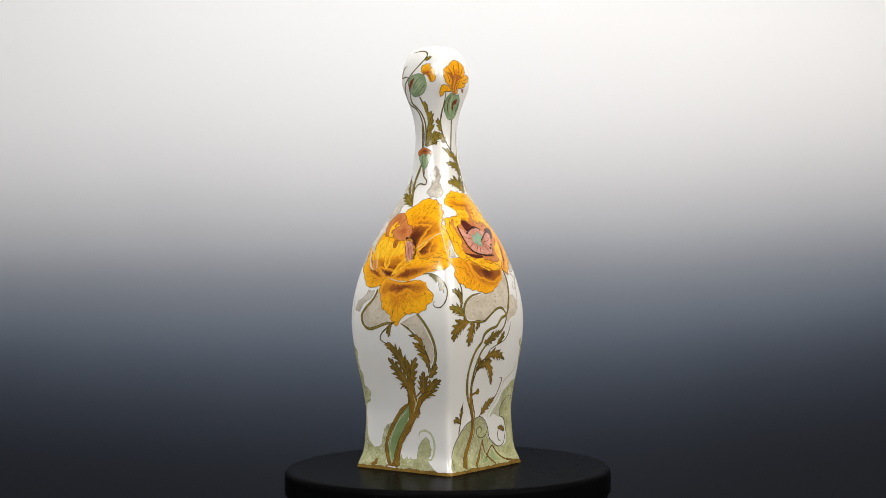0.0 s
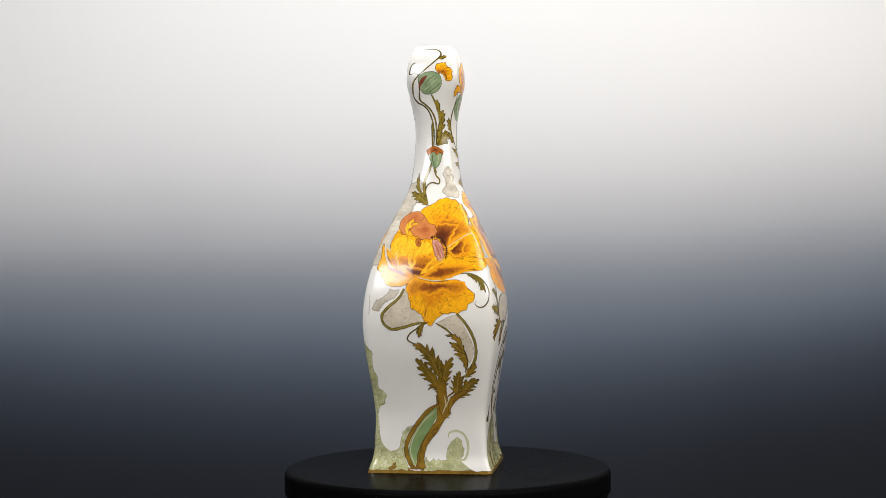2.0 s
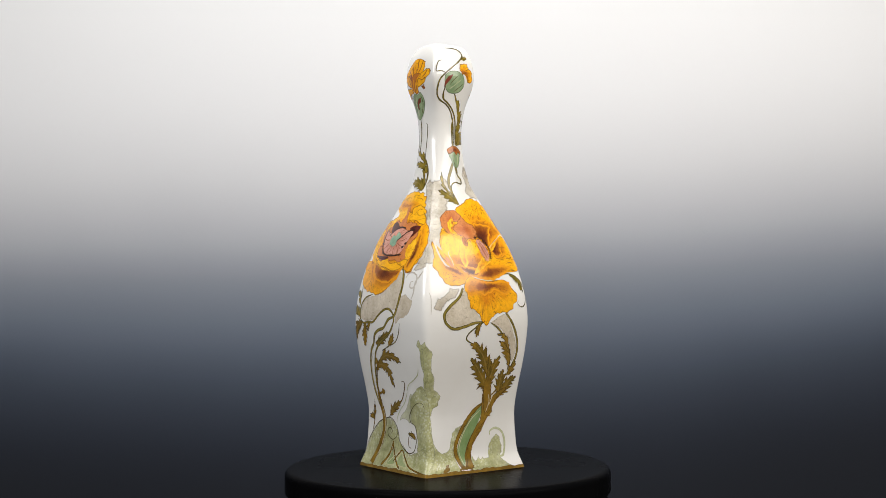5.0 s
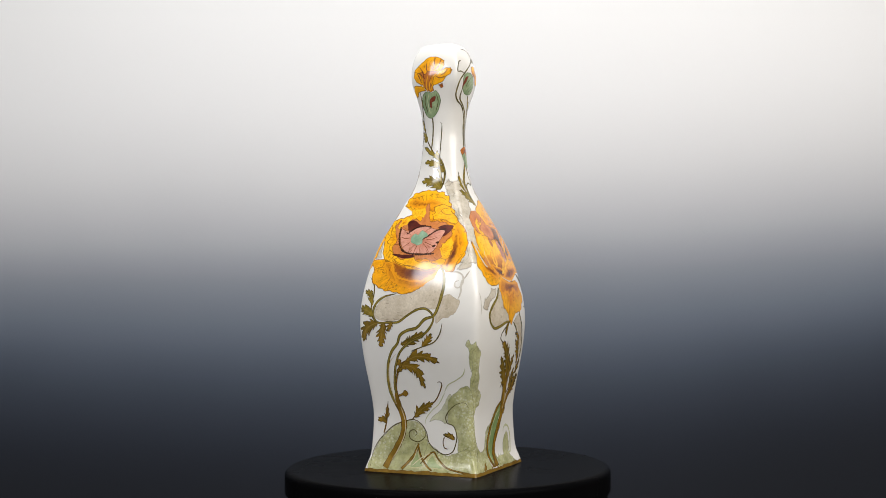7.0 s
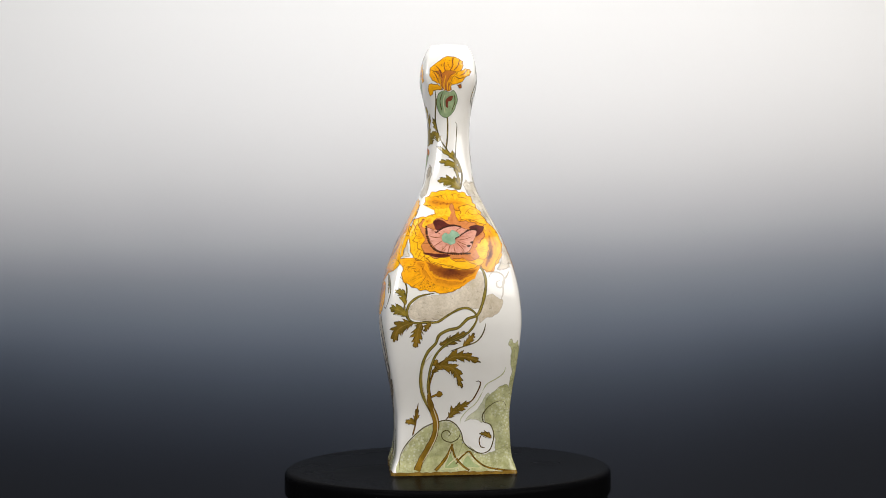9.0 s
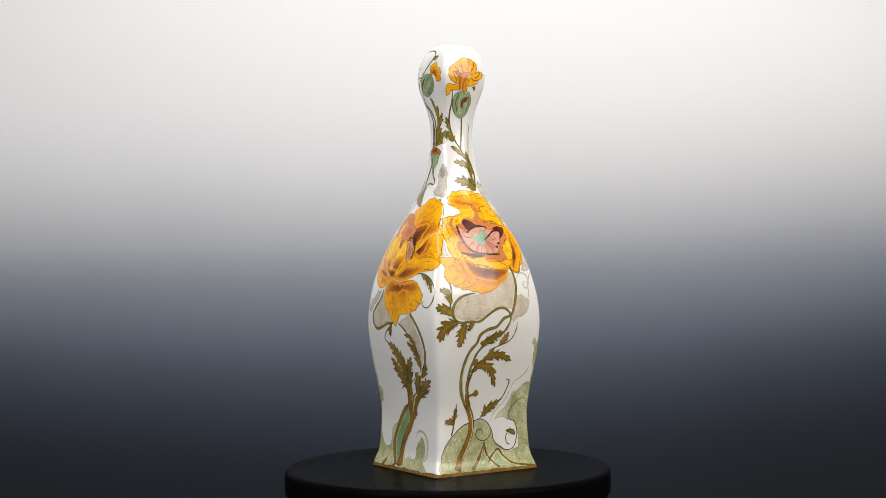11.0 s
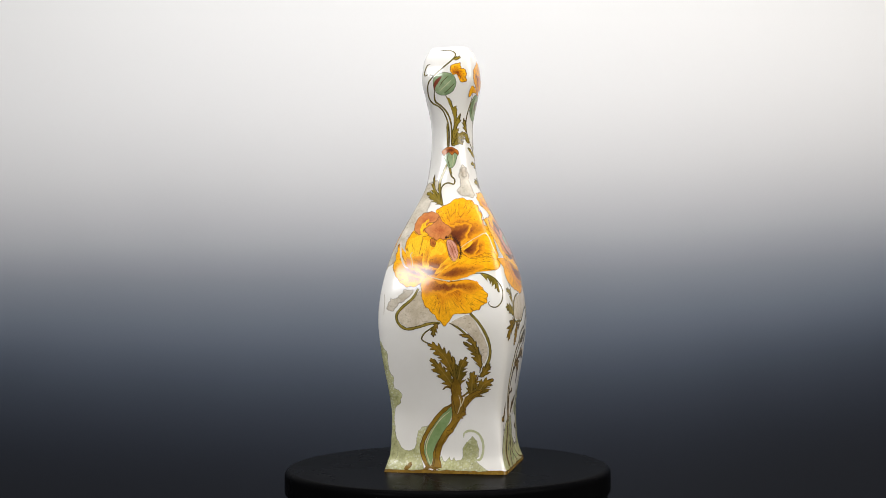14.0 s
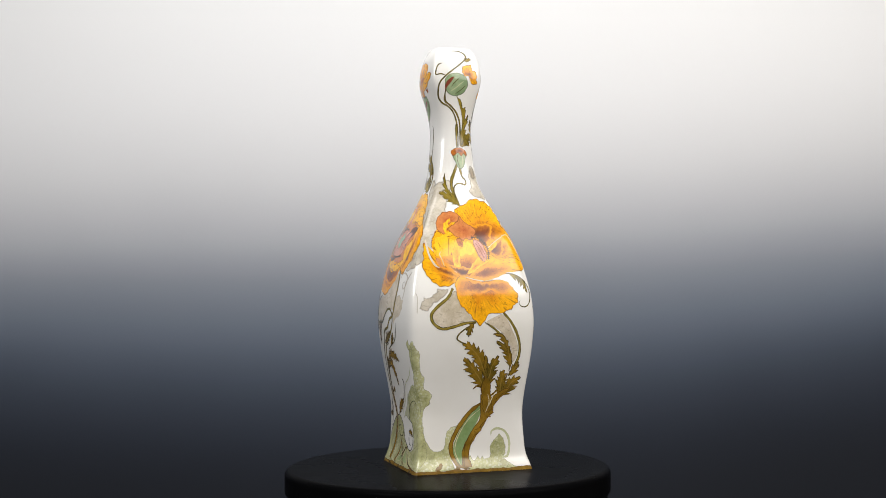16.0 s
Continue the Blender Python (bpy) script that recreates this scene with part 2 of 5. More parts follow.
BLACK = make_plain("black_satin_plastic", (0.0018, 0.0018, 0.002), (0.003, 0.003, 0.0033), 0.25, 2.5, 0.0, 0.004)
CHARCOAL = make_plain("charcoal_cloth", (0.02, 0.02, 0.022), (0.035, 0.035, 0.038), 0.9, 30, 0.0004)
PLASTER = make_plain("studio_plaster", (0.42, 0.42, 0.42), (0.50, 0.50, 0.495), 0.9, 3, 0.001)
FLOORING = make_plain("grey_floor", (0.10, 0.10, 0.10), (0.15, 0.15, 0.148), 0.7, 6, 0.0005)
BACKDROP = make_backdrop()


# ---- structure: the studio round the stand; unseen walls and ceiling added to bounce light ----
def mesh_object(name, bm, mat, parent=None, label=""):
    me = bpy.data.meshes.new(name)
    bm.to_mesh(me)
    bm.free()
    me.materials.append(mat)
    ob = new(name, me)
    if parent:
        ob.parent = parent
    if label:
        ob["label"] = label
    return ob


part = mesh_object


def slab(x0, x1, y0, y1, z0, z1, bevel=0.0):
    bm = bmesh.new()
    bmesh.ops.create_cube(bm, size=1.0)
    bmesh.ops.scale(bm, vec=(x1 - x0, y1 - y0, z1 - z0), verts=bm.verts)
    bmesh.ops.translate(bm, vec=((x0 + x1) / 2, (y0 + y1) / 2, (z0 + z1) / 2), verts=bm.verts)
    if bevel:
        bmesh.ops.bevel(bm, geom=bm.edges[:], offset=bevel, segments=3, affect="EDGES")
    return bm


FLOOR_Z = -0.82
tagged(mesh_object("floor", slab(-1.8, 1.8, -2.0, 1.2, FLOOR_Z - 0.1, FLOOR_Z), FLOORING), "plain dark grey studio floor", "floor", kind="structure")
tagged(mesh_object("ceiling", slab(-1.8, 1.8, -2.0, 1.2, 1.7, 1.8), PLASTER), "unseen pale grey plaster studio ceiling, added to bounce light", "ceiling", kind="structure")
for nm, box in (("wall_north", (-1.8, 1.8, 1.2, 1.3)), ("wall_south", (-1.8, 1.8, -2.1, -2.0)),
                ("wall_west", (-1.9, -1.8, -2.0, 1.2)), ("wall_east", (1.8, 1.9, -2.0, 1.2))):
    tagged(mesh_object(nm, slab(*box, FLOOR_Z, 1.7), PLASTER), "unseen pale grey plaster studio wall, added to bounce light", "wall", kind="structure")


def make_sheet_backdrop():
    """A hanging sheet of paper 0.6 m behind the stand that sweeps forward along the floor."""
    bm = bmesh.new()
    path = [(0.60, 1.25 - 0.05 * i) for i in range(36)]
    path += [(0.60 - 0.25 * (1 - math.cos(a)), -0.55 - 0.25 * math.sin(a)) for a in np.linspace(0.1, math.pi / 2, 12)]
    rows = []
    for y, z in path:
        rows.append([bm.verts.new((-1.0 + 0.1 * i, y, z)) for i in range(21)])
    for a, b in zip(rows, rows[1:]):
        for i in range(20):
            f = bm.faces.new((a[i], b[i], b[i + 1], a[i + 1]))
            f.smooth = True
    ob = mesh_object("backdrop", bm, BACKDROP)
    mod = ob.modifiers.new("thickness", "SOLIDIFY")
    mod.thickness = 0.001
    return tagged(ob, "graduated studio backdrop paper, light falloff in its colour, white above to dark slate below", "backdrop", kind="structure")


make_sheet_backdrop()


# ---- the turntable on its pedestal ----
def lathe(outline, n=160):
    """A turned solid from an outline of (radius, height), smooth."""
    bm = bmesh.new()
    rings = []
    for r, z in outline:
        if r < 1e-6:
            rings.append([bm.verts.new((0, 0, z))])
        else:
            rings.append([bm.verts.new((r * math.cos(2 * math.pi * i / n), r * math.sin(2 * math.pi * i / n), z)) for i in range(n)])
    for a, b in zip(rings, rings[1:]):
        for i in range(n):
            j = (i + 1) % n
            quad = [a[i % len(a)], a[j % len(a)], b[j % len(b)], b[i % len(b)]]
            quad = list(dict.fromkeys(quad))
            if len(quad) > 2:
                bm.faces.new(quad).smooth = True
    bmesh.ops.recalc_face_normals(bm, faces=bm.faces)
    return bm


def rounded(r, z, radius, a0, a1, n=7):
    return [(r + radius * math.cos(radians(a)), z + radius * math.sin(radians(a))) for a in np.linspace(a0, a1, n)]


RADIUS = 0.125
turntable = tagged(new("turntable"), "round satin black motorised display turntable", "turntable")
turntable.location = (0, 0, -0.034)
platter = part("platter", lathe([(0, 0.034), (0.06, 0.034), (0.112, 0.034)] + rounded(RADIUS - 0.0045, 0.034 - 0.0045, 0.0045, 90, 0, 10)
                                + [(RADIUS, 0.022)] + rounded(RADIUS - 0.0015, 0.0175, 0.0015, 0, -90, 4) + [(0.1, 0.016), (0, 0.016)]), BLACK, turntable,
               "satin black platter with a rounded rim")
part("base", lathe([(0, 0.0155), (0.1212, 0.0155)] + rounded(0.1212, 0.0135, 0.0015, 90, 0, 4) + [(0.1227, 0.003)]
                   + rounded(0.1212, 0.0015, 0.0015, 0, -90, 4) + [(0, 0)]), BLACK, turntable)

pedestal = tagged(new("pedestal"), "plain charcoal round pedestal under the turntable", "pedestal")
pedestal.location = (0, 0, FLOOR_Z)
part("column", lathe([(0, 0.026), (0.10, 0.026), (0.10, 0.7855 - 0.026), (0, 0.7855 - 0.026)], 96), CHARCOAL, pedestal)
part("top", lathe([(0, 0.7595), (0.13, 0.7595)] + rounded(0.13, 0.7635, 0.004, -90, 0, 4) + rounded(0.13, 0.7820, 0.004, 0, 90, 4) + [(0, 0.786)], 96), CHARCOAL, pedestal)
part("foot", lathe([(0, 0), (0.15, 0), (0.15, 0.02)] + rounded(0.144, 0.02, 0.006, 0, 90, 4) + [(0, 0.026)], 96), CHARCOAL, pedestal)

# ---- the vase's form: height, half-width over the flats, corner reach over half-width (mm) ----
PROFILE_Z = [0, 2.7, 6.2, 11.2, 16.0, 22.0, 32.7, 43.4, 54.2, 65.0, 75.8, 86.7, 97.5, 108.4, 119.3, 130.2, 141.1, 152.1, 163.1, 174.1,
             185.1, 196.1, 207.2, 216.1, 229.4, 240.5, 253.9, 262.8, 274.0, 283.0, 289.7, 295.5, 300.9, 307.7, 313.5, 317.5, 320.8, 323.8]
PROFILE_W = [46.5, 46.0, 44.85, 42.8, 42.45, 42.45, 42.6, 43.2, 44.7, 46.5, 48.7, 50.9, 52.7, 54.1, 54.2, 53.3, 51.4, 48.7, 44.8, 40.3,
             34.7, 29.2, 23.8, 20.3, 18.0, 16.9, 16.1, 16.3, 17.6, 19.5, 21.0, 22.2, 22.3, 21.7, 20.6, 19.3, 17.6, 16.0]
PROFILE_K = [1.4, 1.395, 1.39, 1.385, 1.37, 1.36, 1.335, 1.31, 1.3, 1.296, 1.288, 1.274, 1.26, 1.248, 1.24, 1.232, 1.225, 1.22, 1.222, 1.226,
             1.215, 1.205, 1.18, 1.13, 1.07, 1.03, 1.0, 1.01, 1.05, 1.11, 1.16, 1.19, 1.2, 1.2, 1.2, 1.19, 1.18, 1.16]
HEIGHT = 323.8
LEAN = (0.0067, 0.0039)  # the hand-made body stands a little askew


def smooth_table(zs, vs, n=652):
    """Even table of a gently smoothed profile."""
    z = np.linspace(0, HEIGHT, n)
    v = np.interp(z, zs, vs)
    for _ in range(2):
        p = np.pad(v, 6, mode="reflect", reflect_type="odd")
        v = np.convolve(p, np.ones(13) / 13, mode="valid")
    return v


TAB_Z = np.linspace(0, HEIGHT, 652)
TAB_W, TAB_K = smooth_table(PROFILE_Z, PROFILE_W), smooth_table(PROFILE_Z, PROFILE_K)
ROUND = 26.0  # how crisp the four upright edges are


def reach_table(nt=129):
    """Distance of the wall from the axis, by height and by the angle from a face's middle (0 to 45 degrees)."""
    th = np.linspace(0, math.pi / 4, nt)[None, :]
    w = TAB_W[:, None]
    k = np.minimum(TAB_K[:, None] * 2 ** (1 / ROUND), 1.413)
    xc = k * w / math.sqrt(2)
    b = 1 - k / math.sqrt(2)
    lo, hi = 0.3 * w * np.ones_like(th), 2.0 * w * np.ones_like(th)
    for _ in range(40):
        r = (lo + hi) / 2
        x, y = r * np.cos(th), r * np.sin(th)
        f1 = x / w + b * (y / xc) ** 2
        f2 = y / w + b * (x / xc) ** 2
        f = (f1 ** ROUND + np.abs(f2) ** ROUND)
        lo, hi = np.where(f < 1, r, lo), np.where(f < 1, hi, r)
    return (lo + hi) / 2


REACH = reach_table()


def wall(theta, z):
    """Points of the outer wall in mm: theta in radians from face 0's middle, z the height."""
    theta, z = np.asarray(theta, float), np.asarray(z, float)
    a = np.abs((theta + math.pi / 4) % (math.pi / 2) - math.pi / 4) / (math.pi / 4) * 128
    h = np.clip(z, 0, HEIGHT) / HEIGHT * 651
    i, j = np.minimum(a.astype(int), 127), np.minimum(h.astype(int), 650)
    a, h = a - i, h - j
    r = (REACH[j, i] * (1 - a) + REACH[j, i + 1] * a) * (1 - h) + (REACH[j + 1, i] * (1 - a) + REACH[j + 1, i + 1] * a) * h
    return np.stack([r * np.cos(theta) + LEAN[0] * z, r * np.sin(theta) + LEAN[1] * z, z], -1)


def face_angle(x, z):
    """Angle from a face's middle of the place x mm aside of it; past the edge it goes on round the corner."""
    w, k = np.interp(z, TAB_Z, TAB_W), np.interp(z, TAB_Z, TAB_K)
    xc, b = k * w / math.sqrt(2), 1 - k / math.sqrt(2)
    s = x / xc
    t = np.where(np.abs(s) > 1, 2 - np.abs(s), np.abs(s))
    a = np.arctan2(t * xc, w * (1 - b * t * t))
    return np.sign(s) * np.where(np.abs(s) > 1, math.pi / 2 - a, a)


ASIDE = (0.0, 0.0, 0.0, 0.0)  # how far each face's painting sits off its middle, mm


def on_vase(face, x, z, lift=0.0):
    """Points on a face (0 to 3), x mm aside and z mm up, lifted off the glaze by so many mm."""
    x, z = np.asarray(x, float) + ASIDE[face], np.clip(np.asarray(z, float), 0.2, HEIGHT)
    th = face_angle(x, z) + face * math.pi / 2
    p = wall(th, z)
    n = np.cross(wall(th + 0.02, z) - wall(th - 0.02, z), wall(th, z + 0.6) - wall(th, z - 0.6))
    n /= np.linalg.norm(n, axis=-1, keepdims=True)
    return p + n * (0.02 + 0.42 * lift)

# ---- the vase ----
vase = tagged(new("porcelain_vase"), "square glazed white porcelain vase painted with orange poppies, on a turntable", "vase")


def lattice(name, pts, uv, rim, mat, parent, closed=False):
    """A smooth sheet from a lattice of points in mm, with its own coordinates and the distance to its painted edge."""
    nu, nv = pts.shape[:2]
    idx = np.arange(nu * nv).reshape(nu, nv)
    if closed:
        idx = np.concatenate([idx, idx[:, :1]], 1)
    quads = np.stack([idx[:-1, :-1], idx[:-1, 1:], idx[1:, 1:], idx[1:, :-1]], -1).reshape(-1, 4)
    me = bpy.data.meshes.new(name)
    me.from_pydata((pts.reshape(-1, 3) * 0.001).tolist(), [], quads.tolist())
    me.polygons.foreach_set("use_smooth", np.ones(len(me.polygons), bool))
    if uv is not None:
        loops = np.empty(len(me.loops), np.int32)
        me.loops.foreach_get("vertex_index", loops)
        me.uv_layers.new(name="UVMap").data.foreach_set("uv", uv.reshape(-1, 2)[loops].astype(np.float32).ravel())
        me.attributes.new("rim", "FLOAT", "POINT").data.foreach_set("value", rim.ravel().astype(np.float32))
    me.materials.append(mat)
    ob = new(name, me)
    ob.parent = parent
    return ob


def vase_body():
    """Outer wall, lip and the inside of the neck as one skin."""
    n = 400
    th = np.linspace(0, 2 * math.pi, n, endpoint=False)
    # crowd the columns towards the four edges
    th = th + 0.10 * np.sin(4 * th)
    rows = [np.concatenate([np.zeros((n, 2)), np.full((n, 1), 1.0)], 1), wall(th, np.full(n, 0.0)) * (0.93, 0.93, 0) + (0, 0, 1.0), wall(th, np.full(n, 0.0)) * (0.985, 0.985, 1)]
    for z in np.linspace(0.5, HEIGHT - 0.6, 330):
        rows.append(wall(th, np.full(n, z)))
    lip = wall(th, np.full(n, HEIGHT))
    def inward(p, s, dz=0.0):
        c = np.stack([LEAN[0] * p[:, 2], LEAN[1] * p[:, 2], p[:, 2] * 0], 1)
        return (p - c) * (s, s, 1) + c + (0, 0, dz)

    for s, dz in ((0.985, 0.0), (0.955, 0.25), (0.925, 0.0), (0.905, -0.7)):
        rows.append(inward(lip, s, dz))
    for z in np.linspace(HEIGHT - 3, 120, 45):
        rows.append(inward(wall(th, np.full(n, z)), 0.88))
    return lattice("body", np.stack(rows), None, None, GLAZE, vase, True)


def spline(pts, closed=False, step=0.7, top=260):
    """Even points along a curve through a few given ones."""
    p = np.array(pts, float)
    if closed:
        q = np.concatenate([p[-1:], p, p[:2]])
    else:
        q = np.concatenate([2 * p[:1] - p[1:2], p, 2 * p[-1:] - p[-2:-1]])
    t = np.linspace(0, 1, 16, endpoint=False)[:, None]
    out = []
    for i in range(len(q) - 3):
        a, b, c, d = q[i:i + 4]
        out.append(0.5 * (2 * b + (c - a) * t + (2 * a - 5 * b + 4 * c - d) * t ** 2 + (3 * b - a - 3 * c + d) * t ** 3))
    out = np.concatenate(out + [q[-2:-1]])
    s = np.concatenate([[0], np.cumsum(np.linalg.norm(np.diff(out, axis=0), axis=1))])
    n = int(min(max(s[-1] / step, 10), top))
    u = np.linspace(0, s[-1], n, endpoint=not closed)
    return np.stack([np.interp(u, s, out[:, 0]), np.interp(u, s, out[:, 1])], 1), s[-1]


def waver(n, seed, waves, closed=False):
    """A soft random wave of n steps, about -1 to 1."""
    r = np.random.RandomState(seed)
    t = np.linspace(0, 2 * math.pi, n, endpoint=not closed)
    v = sum(r.uniform(0.5, 1) * np.sin(k * t + r.uniform(0, 6.3)) / math.sqrt(len(waves)) for k in waves)
    return v


def seed_of(face, pts):
    return int(abs(pts[0][0] * 31 + pts[0][1] * 17 + pts[-1][0] * 7)) * 4 + face


def blob(face, name, pts, focus, mat, lift, ruffle=0.25, parent=None):
    """A painted patch: a closed outline drawn round a focus, its edge a little uneven."""
    if name in ("petal", "painted_poppy"):
        ruffle *= 1.5
    line, length = spline(pts, True, 0.45, 420)
    n = len(line)
    seed = seed_of(face, pts)
    out = line - np.array(focus)
    dist = np.maximum(np.linalg.norm(out, axis=1, keepdims=True), 0.3)
    base = max(3, int(length / 7))
    swell = 0.5 + 0.5 * waver(n, seed + 2, (2, 3, 5), True)
    wob = waver(n, seed, (max(2, base // 2), base, base + 3), True) + 0.4 * swell * waver(n, seed + 1, (base * 2 + 1, base * 3 + 2, base * 5), True)
    out = out * (1 + ruffle * wob[:, None] / dist)
    rings = int(min(max(dist.max() / 0.9, 4), 60))
    u = np.linspace(0, 1, rings + 1)[:, None, None]
    flat = np.array(focus) + u * out[None]
    flat[0] = np.array(focus) + 0.004 * out
    pts3 = on_vase(face, flat[..., 0], flat[..., 1], lift)
    uv = np.stack([np.broadcast_to(u[..., 0], flat.shape[:2]), np.broadcast_to(np.linspace(0, 1, n)[None] * length / 90, flat.shape[:2])], -1)
    rim = (1 - u[..., 0]) * np.linalg.norm(out, axis=1)[None]
    edge = flat[-1][::max(1, n // 110)]
    away = np.full(rim.shape, 1e9)
    for q in edge:
        away = np.minimum(away, (flat[..., 0] - q[0]) ** 2 + (flat[..., 1] - q[1]) ** 2)
    rim = np.minimum(rim, np.sqrt(away))
    return lattice(name, pts3, uv, rim, mat, parent or vase, True)


def ribbon(face, name, line, left, right, mat, lift, parent, cols=6, forward=None):
    """A strip along a line with its own widths to either side; forward sweeps the edges towards the tip."""
    d = np.gradient(line, axis=0)
    d /= np.maximum(np.linalg.norm(d, axis=1, keepdims=True), 1e-6)
    nrm = np.stack([-d[:, 1], d[:, 0]], 1)
    c = np.linspace(-1, 1, cols + 1)[None, :]
    wide = np.where(c < 0, left[:, None], right[:, None])
    flat = line[:, None] - nrm[:, None] * (c * wide)[..., None]
    if forward is not None:
        flat = flat + d[:, None] * (np.abs(c) * np.where(c < 0, forward[0][:, None], forward[1][:, None]))[..., None]
    pts3 = on_vase(face, flat[..., 0], flat[..., 1], lift)
    u = np.broadcast_to(np.linspace(0, 1, len(line))[:, None], flat.shape[:2])
    v = np.broadcast_to((c + 1) / 2, flat.shape[:2])
    rim = (1 - np.abs(c)) * wide
    return lattice(name, pts3, np.stack([u, v], -1), rim, mat, parent or vase)


def stroke(face, name, pts, width, mat, lift, ends=(0.35, 0.35), parent=None):
    """A brush stroke of about the given width in mm, thinner at its ends."""
    line, length = spline(pts)
    n = len(line)
    s = np.linspace(0, 1, n)
    w = width / 2 * np.interp(s, [0, 0.14, 0.86, 1], [ends[0], 1, 1, ends[1]])
    w = w * (1 + 0.10 * waver(n, seed_of(face, pts), (3, 7, 11)))
    return ribbon(face, name, line, w, w, mat, lift, parent, 4 if width > 0.8 else 2)


def leaf(face, name, pts, width, mat, lift, teeth=5, left=1.0, right=1.0, parent=None):
    """A ragged, lobed leaf along its midrib, from stalk to tip; width is its half-width in mm."""
    line, length = spline(pts, False, 0.22, 340)
    n = len(line)
    s = np.linspace(0, 1, n)
    r = np.random.RandomState(seed_of(face, pts))
    hull = np.sin(math.pi * np.clip(s, 0, 1) ** 0.85) ** 0.6 * (1 - 0.25 * s)
    sides, sweep = [], []
    for share in (left, right):
        warp = s + 0.05 * waver(n, r.randint(1 << 20), (1, 2, 3))
        ph = np.clip(warp, 0, 1.2) * teeth + r.uniform(0, 0.8)
        lobe = ph % 1.0
        tooth = np.where(lobe < 0.74, (lobe / 0.74) ** 1.15, ((1 - lobe) / 0.26) ** 1.2)
        size = r.uniform(0.7, 1.3, 60)[ph.astype(int)]
        fine = (ph * 3.0 + 0.2) % 1.0
        fine = np.where(fine < 0.75, fine / 0.75, (1 - fine) / 0.25)
        wide = 1.18 * width * share * hull * (0.50 + 0.60 * tooth * size + 0.20 * fine * (0.4 + tooth))
        sides.append(np.maximum(wide, 0.15))
        sweep.append(width * share * hull * 0.55 * (tooth * size + 0.3 * fine))
    return ribbon(face, name, line, sides[0], sides[1], mat, lift, parent, 6, sweep)


def patch(face, name, outline, mat, lift, parent=None, grain=0.4, ruffle=0.0, focus=None):
    """A painted patch of any outline, sharp teeth and bays included, laid as a fine net of cells cut along its edge."""
    ring = np.array(outline, float)
    seed = seed_of(face, outline)
    # let each side of the outline bow a little
    fine = []
    for i, (a, b) in enumerate(zip(ring, np.roll(ring, -1, 0))):
        n = max(2, int(np.linalg.norm(b - a) / 0.9))
        t = np.linspace(0, 1, n, endpoint=False)[:, None]
        d = (b - a) / max(np.linalg.norm(b - a), 1e-6)
        bow = 0.10 * np.linalg.norm(b - a) * np.sin(math.pi * t) * np.random.RandomState(seed + i).uniform(-0.3, 1.0)
        fine.append(a + (b - a) * t + np.array([d[1], -d[0]]) * np.minimum(bow, 0.5))
    ring = np.concatenate(fine)
    if ruffle:
        out = ring - ring.mean(0)
        out /= np.maximum(np.linalg.norm(out, axis=1, keepdims=True), 0.3)
        k = max(3, len(ring) // 6)
        ring = ring + ruffle * out * waver(len(ring), seed, (k, k * 2 + 1, k * 3), True)[:, None]
    lo, hi = ring.min(0) - grain, ring.max(0) + grain
    xs, zs = np.arange(lo[0], hi[0] + grain, grain), np.arange(lo[1], hi[1] + grain, grain)
    g = np.stack(np.meshgrid(xs, zs, indexing="ij"), -1)
    p = g.reshape(-1, 2)
    best, near, inside = np.full(len(p), 1e9), p.copy(), np.zeros(len(p), bool)
    for a, b in zip(ring, np.roll(ring, -1, 0)):
        e = b - a
        t = np.clip(((p - a) @ e) / max(e @ e, 1e-9), 0, 1)
        q = a + t[:, None] * e
        d = ((p - q) ** 2).sum(1)
        hit = d < best
        best[hit], near[hit] = d[hit], q[hit]
        cross = (a[1] > p[:, 1]) != (b[1] > p[:, 1])
        if abs(e[1]) > 1e-9:
            inside ^= cross & (p[:, 0] < a[0] + (p[:, 1] - a[1]) / e[1] * e[0])
    rim = np.where(inside, np.sqrt(best), 0.0)
    flat = np.where(inside[:, None], p, near)
    nx, nz = g.shape[:2]
    idx = np.arange(nx * nz).reshape(nx, nz)
    quads = np.stack([idx[:-1, :-1], idx[1:, :-1], idx[1:, 1:], idx[:-1, 1:]], -1).reshape(-1, 4)
    quads = quads[inside[quads].any(1)]
    used, inv = np.unique(quads, return_inverse=True)
    quads = inv.reshape(-1, 4)
    flat, rim = flat[used], rim[used]
    away = flat - np.array(focus if focus is not None else ring.mean(0))
    r = np.linalg.norm(away, axis=1)
    uv = np.stack([r / (r + rim + 0.01), np.arctan2(away[:, 1], away[:, 0]) / (2 * math.pi) + 0.5], 1)
    me = bpy.data.meshes.new(name)
    me.from_pydata((on_vase(face, flat[:, 0], flat[:, 1], lift) * 0.001).tolist(), [], quads[:, ::-1].tolist())
    me.validate()
    me.polygons.foreach_set("use_smooth", np.ones(len(me.polygons), bool))
    loops = np.empty(len(me.loops), np.int32)
    me.loops.foreach_get("vertex_index", loops)
    me.uv_layers.new(name="UVMap").data.foreach_set("uv", uv[loops].astype(np.float32).ravel())
    me.attributes.new("rim", "FLOAT", "POINT").data.foreach_set("value", rim.astype(np.float32))
    me.materials.append(mat)
    ob = new(name, me)
    ob.parent = parent or vase
    return ob


